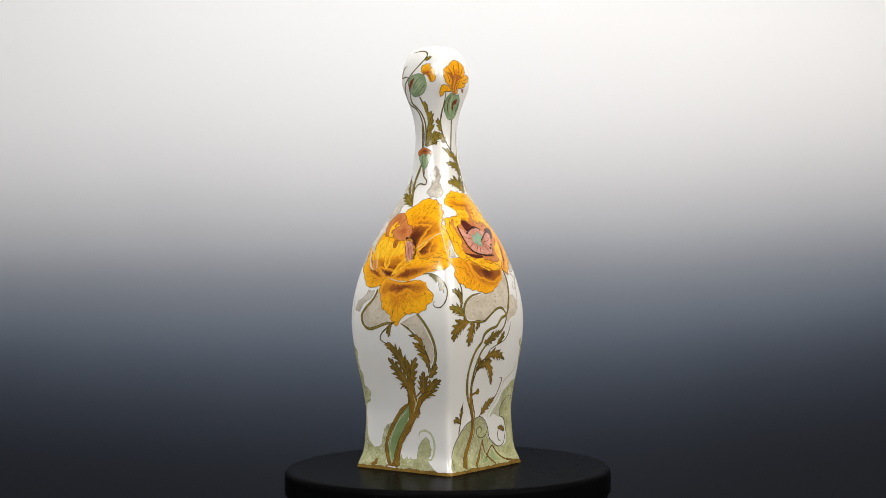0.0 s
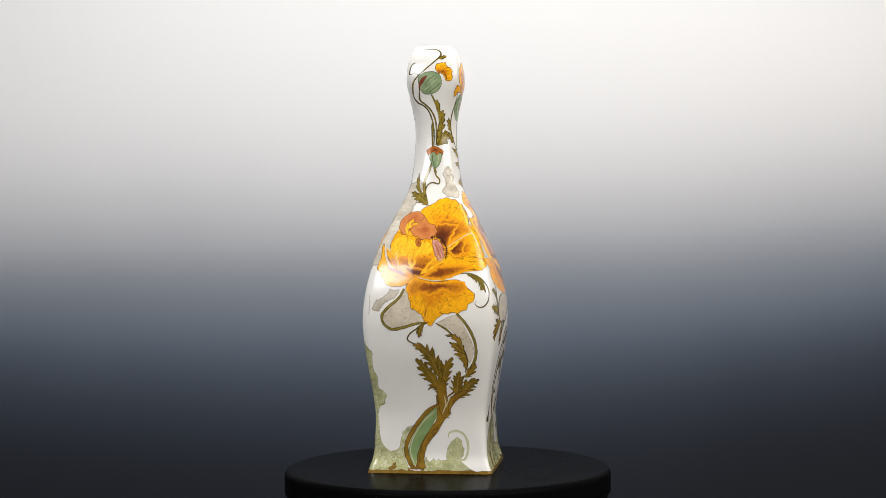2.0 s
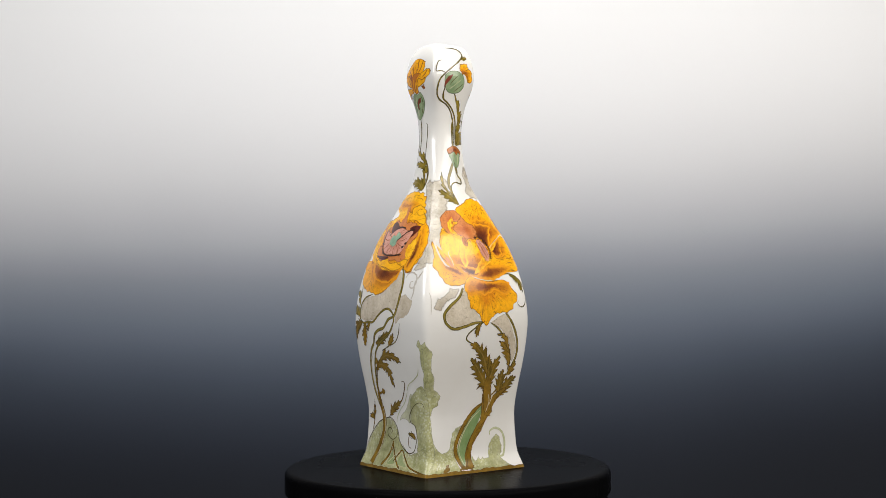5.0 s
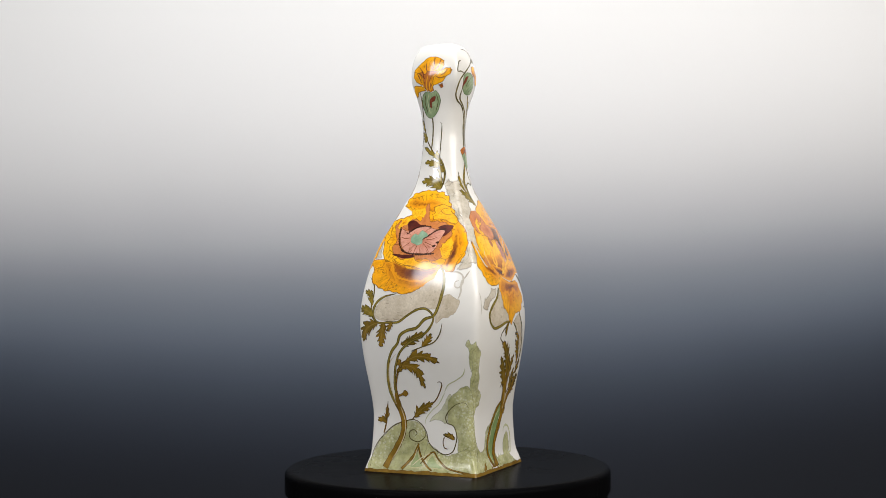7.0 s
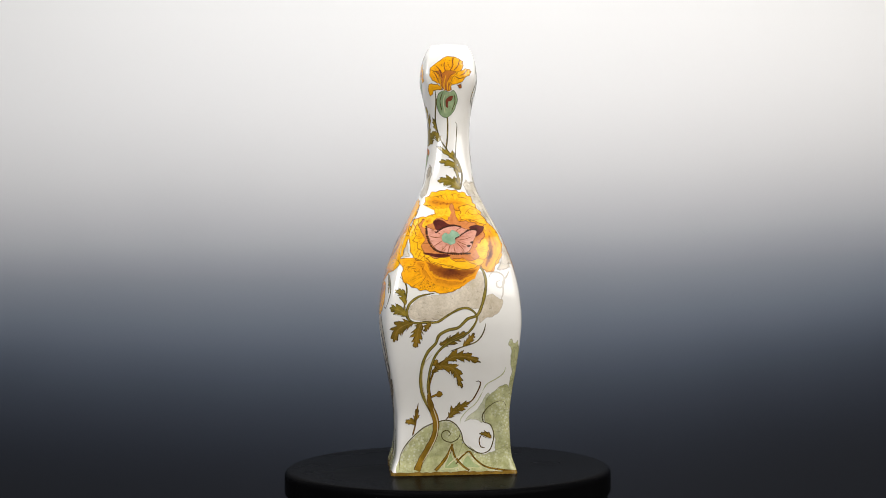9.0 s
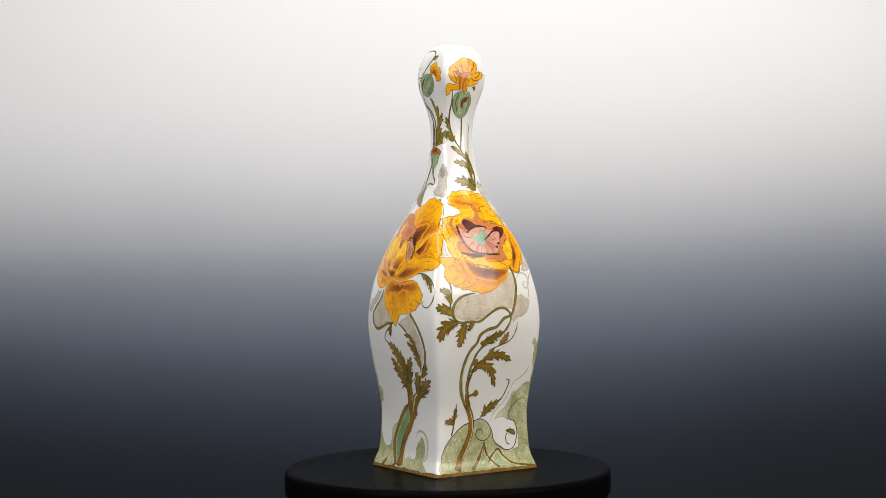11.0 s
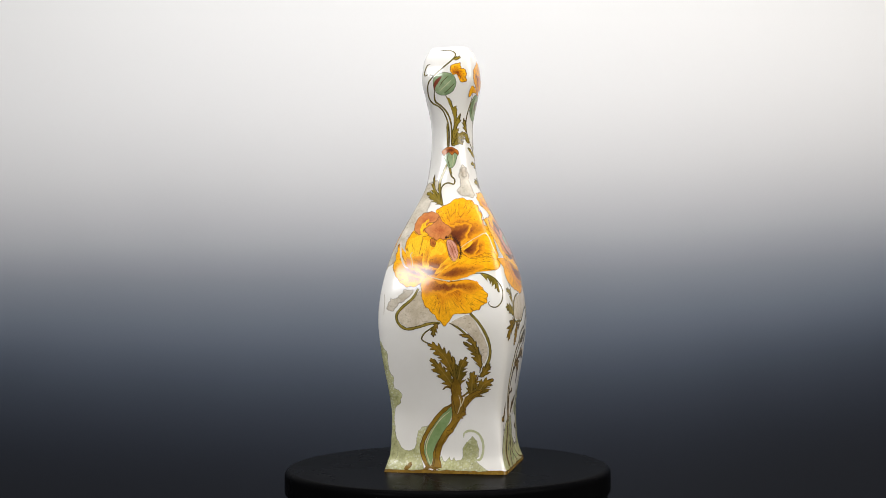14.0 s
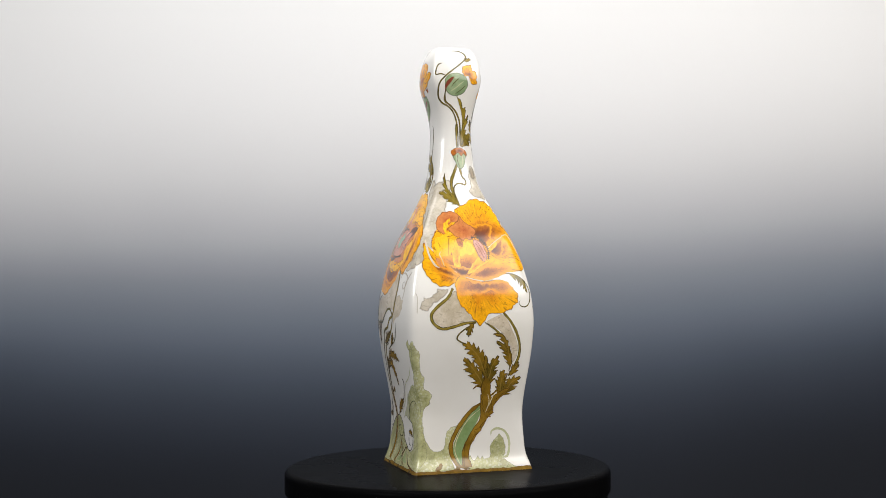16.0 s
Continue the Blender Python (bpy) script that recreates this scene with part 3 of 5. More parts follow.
def stamens(face, pts, count, parent, lift, length=0.9, thick=2.0):
    """A row of short dark stamens across a curve, joined as one drawn fringe."""
    line, _ = spline(pts)
    ribbon(face, "stamen_ring", line, np.full(len(line), 0.3), np.full(len(line), 0.3), INK, lift, parent, 2)
    d = np.gradient(line, axis=0)
    for i in np.linspace(1, len(line) - 2, count).astype(int):
        t = d[i] / np.linalg.norm(d[i])
        nrm = np.array([-t[1], t[0]])
        k = length * (0.8 + 0.4 * ((i * 7) % 5) / 5)
        seg = np.array([line[i] - nrm * k * 0.5 + t * u * 0 for u in (0, 1)])
        seg[1] = line[i] + nrm * k * 0.5
        seg = seg[0] + np.linspace(0, 1, 6)[:, None] * (seg[1] - seg[0])
        w = np.array([0.16, 0.26, 0.32, 0.32, 0.26, 0.16]) * thick
        ribbon(face, "stamen", seg, w, w, INK, lift + 0.05, parent, 2)


def foot_band():
    """The ochre line round the foot, creeping up unevenly."""
    n = 720
    th = np.linspace(0, 2 * math.pi, n, endpoint=False)
    top = 2.3 + 0.5 * waver(n, 5, (7, 12, 19), True) + 0.35 * waver(n, 9, (31, 44, 63), True)
    rows, rims = [], []
    for c in np.linspace(0, 1, 6):
        z = 0.15 + c * top
        p = wall(th, z)
        k = 0.25 / np.linalg.norm(p[:, :2], axis=1)
        p[:, :2] *= 1 + k[:, None]
        rows.append(p)
        rims.append((1 - c) * top)
    pts = np.stack(rows)
    ob = lattice("foot_band", pts, np.zeros(pts.shape[:2] + (2,)), np.stack(rims), GOLD, vase, True)
    ob["label"] = "ochre brown band round the foot"


vase_body()
foot_band()



# ---- the painted decoration, laid on the glaze ----

def paint_bowl_poppy(f):
    """The face with the bowl-shaped poppy seen from the side, its buds above and its leafy stem below."""
    blob(f, "grey_wash", [(-14.9, 134.2), (-10.8, 123.8), (-5.9, 117.6), (-0.6, 110.9), (-10.9, 109.4), (-23.2, 107), (-30.1, 110.3), (-32.1, 115.7), (-28, 121.9), (-20.3, 128.8)], (-19, 117.3), TAUPE, 0.12, 0.2)
    blob(f, "grey_wash", [(7.7, 110), (16.7, 115.3), (23.2, 115.2), (30, 102.8), (33.9, 92.4), (32.7, 83.6), (29.8, 80.8), (28.3, 89.5), (23.9, 97.9), (16.7, 105.8)], (26.3, 102), TAUPE, 0.12, 0.2)
    blob(f, "grey_wash", [(6.4, 224.3), (9.2, 231.4), (13, 231.4), (16.5, 225.2), (17.2, 218), (21.3, 211.2), (21, 204.1), (12.7, 204.3), (6.3, 210), (8.7, 217.1)], (12.9, 216.1), MIST, 0.1, 0.6)
    blob(f, "grey_wash", [(8.2, 227.8), (10.8, 230.9), (14, 228.7), (15, 222.4), (12.9, 219.7), (9.5, 222)], (11.6, 225.5), TAUPE_SOFT, 0.12, 0.5)
    patch(f, "green_wash", [(-45.6, 95.5), (-43.3, 92.4), (-41, 90.5), (-40, 87.9), (-40.5, 83.7), (-39.4, 75.4), (-36.7, 71.1), (-36.5, 67), (-36.5, 62.7), (-32.9, 60.6), (-30.5, 57.8), (-30.9, 55.6), (-32.4, 50.8), (-35.7, 48), (-37, 41.7), (-36.5, 33.4), (-35.3, 25.1), (-32.6, 19.6), (-28.7, 16.6), (-25.4, 17.1), (-22.6, 20.3), (-21.9, 25), (-20.5, 30.5), (-17, 34), (-7.3, 38.1), (-3, 40.9), (-12.5, 32.5), (-16.3, 24.4), (-17.7, 16.9), (-16.6, 8.7), (-14, 3.4), (-14, 0.5), (-44, 0.5), (-46, 3), (-44, 20), (-44.5, 45), (-47, 70), (-49.5, 90)], MOSS, 0.115, None, 0.6, 0.25)
    patch(f, "green_wash", [(-2.7, 14), (-1.4, 11.6), (-0, 9), (1.8, 10.5), (3.5, 13.2), (4.9, 9.9), (7, 12.5), (8.4, 9.9), (11.8, 10.4), (12.5, 18), (15.5, 23.4), (20.3, 28), (24.6, 24.4), (26.2, 17.9), (26, 12.4), (23.9, 10.2), (28.1, 6.3), (33.5, 3), (36.5, 0.5), (-6, 0.5), (-6, 4)], MOSS, 0.115, None, 0.6, 0.25)
    stroke(f, "green_line", [(14.1, 26.1), (14.9, 29.5), (19.6, 31.1), (25, 28.8), (27.9, 23.2), (28.2, 16.5), (26.4, 10.7), (23, 10.2), (21.6, 12.1)], 1.7, MOSS_LINE, 0.16)
    patch(f, "grey_wash", [(-18.6, 136.1), (-23.8, 136), (-28.1, 136.9), (-29.5, 133.8), (-33, 130.5), (-36.2, 129.6), (-38, 131.4), (-39.5, 127.4), (-41.1, 124), (-42, 120.9), (-40, 119), (-34.5, 118.3), (-33.4, 120.8), (-30.6, 123.9), (-25.2, 127.2), (-21.8, 130)], TAUPE_EDGE, 0.1, None, 0.6, 0.3)
    stroke(f, "grey_line", [(-43.4, 132.6), (-42.4, 129.5), (-42.5, 124), (-43, 116.7)], 0.6, SWIRL, 0.16)
    stroke(f, "tendril", [(-7.8, 320.7), (0.5, 320.9), (5.2, 319.4), (7, 316.5), (5.2, 313.2), (0.1, 308.6), (-6, 303.8), (-10.3, 300), (-13.8, 295.9), (-15, 291), (-14.4, 284.4), (-11.4, 280), (-6.8, 277.1), (-2.8, 272.3), (0.1, 263.6), (0.9, 254), (0.9, 246.1)], 1.1, STEM, 0.2)
    stroke(f, "tendril", [(-12, 310.4), (-14.9, 309.2), (-16.7, 305.3), (-17.1, 301.3), (-13.3, 301.9), (-9.4, 300.4)], 0.88, STEM, 0.2, ends=(0.3, 0.5))
    stroke(f, "stem", [(-9.5, 290.6), (-10, 285.3), (-9.2, 281.1), (-5.4, 277.9), (-1.1, 273.1), (1.9, 266.2), (2.7, 257.5), (2.2, 246.5)], 1.3, STEM, 0.22)
    leaf(f, "leaf", [(5.7, 312.7), (8.2, 313.7), (11.2, 314.7)], 1.8, LEAF, 0.24, 3, 1, 1)
    leaf(f, "leaf", [(3.1, 246.1), (6.9, 250.7), (10.8, 257.6)], 3.1, LEAF, 0.24, 3, 0.5, 1)
    leaf(f, "leaf", [(2.6, 246.5), (4, 254.1), (5.2, 262), (9.2, 271.6)], 3.1, LEAF, 0.24, 4, 0.35, 1)
    leaf(f, "leaf", [(2.7, 254), (4.9, 265), (3.2, 274.8), (-1, 285.3)], 2.8, LEAF, 0.24, 4, 0.15, 1.3)
    pod = blob(f, "seed_pod", [(-10.3, 298.3), (-6, 302), (0.5, 302.8), (5.7, 300.5), (7.8, 295), (6.4, 289.9), (2.5, 286.5), (-2.8, 285.3), (-7.4, 286.8), (-10, 291.9)], (-1.3, 293.7), BUD, 0.3, 0.15)
    pod["label"] = "sage green painted poppy pod"
    stroke(f, "fold", [(-6.1, 288.4), (-1.3, 292), (4.3, 296.6)], 0.57, MOSS_LINE, 0.34, parent=pod)
    stroke(f, "fold", [(-2.3, 286.6), (2.1, 289.9), (6.5, 293.7)], 0.48, STEM, 0.34, parent=pod)
    stroke(f, "fold", [(-5.7, 291.7), (-2.6, 295.9), (1.8, 299.7)], 0.48, STEM, 0.34, parent=pod)
    blob(f, "slit", [(-9.9, 294), (-7.3, 298.1), (-3.4, 299.8), (-5.6, 295.9), (-8.2, 292.7), (-10, 289.4)], (-7.4, 294.7), SLIT, 0.36, 0.15, pod)
    blob(f, "petal", [(3.1, 303.6), (4, 308.6), (8.2, 309.1), (10.8, 310), (11.6, 306), (9.5, 302.8), (5.7, 301)], (6.1, 301.9), PETAL_PALE, 0.32, 0.5)
    blob(f, "petal", [(8.2, 304.1), (12.5, 305.5), (15, 303.4), (15.7, 297.3), (14.9, 295.1), (10.7, 295.4), (10.8, 299.3), (7, 301)], (7.8, 302.3), PETAL, 0.36, 0.4)
    stroke(f, "stem", [(-0.8, 232.9), (-3, 226.8), (-6, 219.1), (-6, 210.9), (-3, 199)], 2.3, STEM, 0.22, ends=(0.5, 0.9))
    stroke(f, "stem", [(-0.2, 245.3), (-0.4, 252.8), (-0.7, 263.8)], 1.5, STEM, 0.22, ends=(0.8, 0.5))
    stroke(f, "tendril", [(1, 229.7), (2.5, 222.9), (5.2, 219.6), (4.7, 216.1), (0.2, 217.2), (-3.3, 215.7), (-5.1, 211.8), (-4.4, 205.4)], 1.1, STEM, 0.26, ends=(0.8, 0.6))
    leaf(f, "leaf", [(-4.4, 205.4), (-10, 213.1), (-10.5, 224.9)], 2.4, LEAF, 0.24, 4, 1, 0.25)
    leaf(f, "leaf", [(-2.8, 199.9), (-9.5, 205.7), (-15.8, 210.4)], 3.5, LEAF, 0.24, 4, 1, 1)
    leaf(f, "leaf", [(5.3, 246.7), (7.6, 251.9), (11.9, 257.2)], 3.7, LEAF, 0.24, 4, 1, 1)
    pod = blob(f, "seed_pod", [(-4, 242.1), (6.7, 241.3), (6.5, 236.9), (5.5, 232.5), (3.4, 229.1), (-0, 229.3), (-1.9, 233.9), (-3.8, 238.1)], (2, 237.1), BUD, 0.3, 0.1)
    pod["label"] = "hanging sage green poppy bud with an orange cap"
    stroke(f, "fold", [(-0.1, 239.9), (-0.4, 235.5), (1.4, 230.1)], 0.48, STEM, 0.34, parent=pod)
    stroke(f, "fold", [(3.8, 239.7), (4, 235.2), (2.9, 230)], 0.57, MOSS_LINE, 0.34, parent=pod)
    blob(f, "cap", [(-5.2, 242.2), (-1.8, 245), (2.7, 245.5), (7.5, 242.2), (7.2, 239.1), (5.1, 240.9), (2.9, 238.8), (0.4, 241.2), (-3.3, 238.9)], (2.2, 242.9), RUST, 0.36, 0.15, pod)
    stroke(f, "calyx", [(1.4, 230.5), (1.6, 227.4), (2.4, 224.2)], 1.9, STEM, 0.28, ends=(1, 0.5), parent=pod)
    flower = blob(f, "painted_poppy", [(-7.2, 193.6), (-3.4, 198.3), (2.6, 201.2), (7.8, 204.5), (13, 204.8), (19.3, 201.9), (23.5, 198.2), (27.1, 191.5), (28.2, 185.6), (32.8, 181.7), (36.8, 177.3), (39.2, 171.7), (40.2, 166), (42.5, 158.8), (42, 152.8), (39.3, 149.1), (33.7, 150), (24.5, 151.8), (15.4, 156.2), (7.1, 165.8), (-0.3, 179.1)], (9, 172.7), PETAL, 0.26, 0.5)
    flower["label"] = "back petal of the painted orange bowl poppy"
    blob(f, "shade", [(1.9, 184.6), (12, 189), (25.2, 185.5), (31, 178.4), (23.5, 174), (16.1, 167.1), (12, 165.4), (6.1, 174.9)], (12, 176.6), OCHRE, 0.29, 0.9, flower)
    blob(f, "shade", [(14.5, 161.1), (21.1, 167.9), (29.2, 171.4), (31.6, 165.3), (26.7, 159.4), (19.4, 157.7)], (20.2, 162.8), OCHRE, 0.29, 0.8, flower)
    blob(f, "petal", [(-24.4, 175.4), (-21.7, 182.4), (-16.8, 185.8), (-11.8, 190.1), (-8, 192.7), (-5.8, 187.4), (-10.8, 182.2), (-13.2, 176.9), (-17.3, 172.6)], (-15, 181.4), TONGUE, 0.338, 0.3, flower)
    blob(f, "shade", [(0.5, 179.9), (3.9, 183.3), (10.8, 184.8), (20.6, 183.6), (19.2, 178.4), (17, 172.4), (13.7, 166.5), (9.1, 167.5), (5.3, 172.8)], (8.1, 172.7), UMBER, 0.3, 0.9, flower)
    blob(f, "shade", [(14, 164.8), (20.1, 169.7), (26.8, 173.9), (27, 167.9), (25.5, 161.9), (20.2, 158.7)], (16.6, 164.7), UMBER, 0.3, 0.7, flower)
    stroke(f, "petal_edge", [(12.7, 164.8), (18.4, 169.4), (25.1, 173.9), (31.7, 177.7)], 0.42, CREAM, 0.42, ends=(0.6, 0.4), parent=flower)
    stroke(f, "petal_line", [(24.1, 197.8), (28.4, 189.7), (28.3, 183.4), (33.4, 178.1)], 0.44, SLIT, 0.33, ends=(0.3, 0.5), parent=flower)
    blob(f, "petal", [(-28.4, 167.3), (-23.3, 179.8), (-14.2, 184), (-2.8, 184.7), (5.2, 177.6), (12, 165.4), (15.2, 156), (14.4, 149.3), (8.6, 141.4), (-9.6, 144.1), (-22.9, 151.4)], (2, 153.6), PETAL_DEEP, 0.29, 0.3, flower)
    blob(f, "petal", [(-23.1, 182.8), (-21.3, 189), (-16.8, 193.2), (-10.5, 194.6), (-5.5, 192.6), (-3.4, 188), (-6.8, 186), (-12.5, 184.9), (-14.9, 180.6), (-16.8, 176.7), (-21.1, 177.3)], (-12.8, 187.6), SALMON, 0.34, 0.3, flower)
    blob(f, "petal", [(-14.6, 179.7), (-12, 183.1), (-7.4, 186.4), (-4.4, 189.9), (-0.5, 185.7), (5.1, 181.9), (5.8, 177.1), (3.4, 173.3), (-2.4, 171.7), (-9.2, 174.2)], (-2.9, 180.1), SALMON, 0.345, 0.35, flower)
    blob(f, "petal", [(-21.1, 177.3), (-16.7, 178), (-14.9, 180.6), (-12.5, 183.1), (-10.7, 176), (-4.9, 172.3), (2.6, 172.4), (5.7, 165.9), (5.2, 158.2), (-2, 156.7), (-12.1, 153.5), (-18.2, 160.2), (-23, 168.6)], (-7.6, 166.3), PETAL_PALE, 0.335, 0.5, flower)
    blob(f, "petal", [(-34, 170.4), (-31.6, 165.2), (-30.3, 159.6), (-26.6, 155.3), (-22.1, 152.2), (-13.8, 148.7), (-9.6, 144.5), (-13.8, 140), (-19.1, 137.5), (-27.2, 137.6), (-32.1, 141.9), (-35.5, 147.8), (-37.6, 152.5), (-35.6, 157.6), (-35, 164.8)], (-15, 146.2), PETAL, 0.3, 0.4, flower)
    blob(f, "petal", [(-15, 138.3), (-10.8, 144.1), (-2.5, 143.2), (7.8, 140.6), (18.1, 142.1), (24.2, 141.3), (29, 137.1), (34.2, 131.6), (34.6, 127.5), (31.3, 123.4), (27.3, 119.3), (20, 117.3), (11.8, 116.6), (7.7, 113.3), (4.8, 109.2), (2.3, 108.4), (-1.4, 112.2), (-5.5, 117.6), (-10.8, 121.7), (-13.7, 130)], (2, 140.2), PETAL, 0.34, 0.45, flower)
    blob(f, "petal", [(-4.6, 146.1), (2.9, 153.6), (10.7, 158.6), (14.5, 161.5), (22.7, 157.7), (32.3, 158.9), (40.2, 156.8), (43.5, 152.2), (38.8, 148.7), (32.3, 149.6), (24.2, 147.5), (18.1, 144.2), (12, 141.8), (3.7, 142.3), (-2.1, 143.6)], (0.4, 144.8), PETAL, 0.4, 0.45, flower)
    blob(f, "petal", [(-23.2, 178.9), (-18.2, 174.4), (-14.1, 176.1), (-10.3, 174.3), (-8.1, 169.9), (-2.7, 173.3), (1.5, 170.6), (4.9, 165.5), (6.2, 160.3), (1.6, 154), (-3, 149.4), (-3.8, 144), (-10.4, 145.8), (-17.9, 149.2), (-23.3, 154.8), (-27.1, 160.8), (-28.4, 168.1), (-26.5, 175.5)], (-7.1, 147), PETAL_DEEP, 0.44, 0.6, flower)
    patch(f, "petal", [(-28.5, 166), (-26.2, 171.7), (-24.9, 174.6), (-22, 174.5), (-19.4, 176.3), (-16.4, 174.7), (-13.8, 173), (-10, 171.7), (-7.5, 170), (-9, 167.8), (-10.8, 168.5), (-13.9, 164.3), (-16, 160), (-17.5, 153), (-19.5, 151.5), (-21.5, 152.3), (-23.5, 158.7), (-26.3, 159.5), (-27.9, 161.6)], TONGUE, 0.5, flower, 0.4, 0.12, (-18.9, 151.5))
    patch(f, "petal", [(-6.9, 171.1), (-4, 170.6), (-1.2, 171.6), (1.5, 169.1), (4, 164.8), (3, 162), (0.7, 161.2), (-0, 158.5), (2.7, 155.3), (-1.5, 151.4), (-5.7, 148.9), (-14.7, 150.9), (-16, 155), (-13.9, 162.1), (-10.4, 165.6), (-7.6, 165), (-6.1, 167.8)], TONGUE, 0.506, flower, 0.4, 0.12, (-11.0, 149.4))
    patch(f, "petal", [(-26.9, 158.8), (-24.3, 158.5), (-23, 156.1), (-22, 152.3), (-21, 150), (-24.3, 151), (-26.4, 153.8), (-27.7, 157)], BLUSH, 0.512, flower, 0.4, 0.12, (-22.3, 150.1))
    patch(f, "petal", [(-12.3, 189.5), (-12, 186.7), (-14.5, 184.7), (-13.3, 182.6), (-16, 180.5), (-15.5, 176.5), (-17.7, 177), (-18.5, 181), (-17.5, 185), (-14.2, 187.6)], TONGUE, 0.36, flower, 0.4, 0.12, (-17.3, 176.6))
    stroke(f, "petal_edge", [(-32.5, 172.6), (-32.2, 166.9), (-31, 159.5), (-28, 152.9), (-25, 151)], 1.4, CREAM_PALE, 0.455, ends=(0.3, 0.3), parent=flower)
    stroke(f, "petal_edge", [(-22.5, 163.3), (-23.9, 160.9), (-22.2, 155.9), (-21.5, 151.5)], 0.6, CREAM, 0.53, ends=(0.3, 0.3), parent=flower)
    stroke(f, "petal_line", [(4.8, 190.4), (7.1, 193.6), (8, 196.6)], 0.34, PETAL_INK, 0.56, ends=(0.3, 0.3), parent=flower)
    stroke(f, "petal_line", [(11.5, 188.1), (13, 191.5), (14.7, 193)], 0.34, PETAL_INK, 0.56, ends=(0.3, 0.3), parent=flower)
    stroke(f, "petal_line", [(16, 185.1), (18, 187), (19.9, 187.4)], 0.34, PETAL_INK, 0.56, ends=(0.3, 0.3), parent=flower)
    stroke(f, "petal_line", [(8.9, 197.9), (9.8, 200.5)], 0.34, PETAL_INK, 0.56, ends=(0.3, 0.3), parent=flower)
    stroke(f, "petal_line", [(13, 196), (14.9, 199)], 0.34, PETAL_INK, 0.56, ends=(0.3, 0.3), parent=flower)
    stroke(f, "petal_line", [(16.4, 191.9), (19.2, 195.1)], 0.34, PETAL_INK, 0.56, ends=(0.3, 0.3), parent=flower)
    stroke(f, "petal_line", [(20.3, 164.6), (25.9, 166.9), (30.9, 166.9)], 0.34, PETAL_INK, 0.56, ends=(0.3, 0.3), parent=flower)
    stroke(f, "petal_line", [(20.9, 158.3), (25.6, 159), (29.7, 161)], 0.34, PETAL_INK, 0.56, ends=(0.3, 0.3), parent=flower)
    stroke(f, "petal_line", [(29, 158.2), (33.8, 159), (37, 160)], 0.34, PETAL_INK, 0.56, ends=(0.3, 0.3), parent=flower)
    stroke(f, "petal_line", [(27.5, 154.3), (31.6, 155.4), (35.7, 155)], 0.34, PETAL_INK, 0.56, ends=(0.3, 0.3), parent=flower)
    blob(f, "shade", [(-22.9, 157.3), (-18, 160.6), (-9.7, 158.8), (-3, 161.3), (3.7, 159.1), (7.8, 155.2), (5.3, 146), (-3.8, 142.8), (-11.3, 144.9), (-18.8, 149.6)], (-8, 148.7), OCHRE, 0.515, 0.8, flower)
    blob(f, "shade", [(-19.6, 153), (-12.1, 152.1), (-5.5, 151.2), (0.4, 148.6), (-1.3, 144.4), (-7.9, 144.1), (-13.8, 146.6)], (-8, 147), UMBER, 0.52, 0.5, flower)
    blob(f, "shade", [(-13.8, 135.4), (-9.6, 142.4), (7.8, 140.2), (25, 140.8), (29.8, 135.8), (21.7, 130.9), (12.7, 134.3), (3.7, 130.2), (-4.6, 132.8), (-10.4, 129.6)], (6.2, 137.7), OCHRE, 0.36, 0.9, flower)
    blob(f, "shade", [(-31.9, 154.9), (-27, 154), (-20.4, 151.4), (-12.9, 147), (-14.6, 142.9), (-22.8, 145.5), (-29.4, 149)], (-21.2, 148), OCHRE, 0.32, 0.6, flower)
    blob(f, "shade", [(-3, 144), (3.7, 149.8), (12, 152.7), (21.8, 153), (31.5, 151.7), (25.8, 147.1), (15.2, 142.6), (5.3, 141.8)], (7.8, 146.8), OCHRE, 0.525, 0.6, flower)
    blob(f, "petal", [(-5, 146.1), (-1.8, 151.1), (2.4, 156.1), (6.6, 160.3), (10.3, 159), (14.5, 157.7), (11.2, 154.4), (6.2, 151.9), (0.4, 147.7)], (2, 151.9), TONGUE, 0.54, 0.3, flower)
    blob(f, "petal", [(13.7, 163.3), (16.6, 167.5), (21.5, 171), (21.8, 168.4), (17.4, 164.5)], (17, 166.7), TONGUE, 0.43, 0.2, flower)
    stroke(f, "petal_edge", [(26.8, 175.7), (30.9, 176.6), (33.5, 173.6), (36.5, 167.1), (40.3, 160.3)], 0.66, CREAM, 0.43, ends=(0.4, 0.4), parent=flower)
    blob(f, "petal", [(-13.8, 152.9), (-14.8, 160.6), (-13.1, 167.4), (-10.3, 172.5), (-8.1, 169), (-8.9, 161.3), (-9.6, 152)], (-11.3, 155.4), TONGUE, 0.53, 0.4, flower)
    blob(f, "spot", [(-9.8, 172.5), (-6.9, 173.3), (-5.2, 169.9), (-6, 166.9), (-8.9, 167.8)], (-7.3, 169.9), RUST, 0.56, 0.2, flower)
    blob(f, "seed_head", [(2.8, 171.5), (6.2, 172.3), (9.9, 168.9), (12, 163.7), (12.4, 159), (10.7, 155.6), (7.8, 156.1), (4.9, 161.2), (3.7, 166.3)], (7.8, 163.7), PINK, 0.54, 0.15, flower)
    stroke(f, "filament", [(4.1, 170.6), (7, 165.4), (9.9, 157.8)], 0.35, RUST, 0.58, parent=flower)
    stroke(f, "filament", [(6.1, 171), (9.1, 165.4), (11.6, 159)], 0.35, RUST, 0.58, parent=flower)
    stroke(f, "filament", [(3.6, 167.2), (5.8, 161.2), (8.7, 156.5)], 0.35, RUST, 0.58, parent=flower)
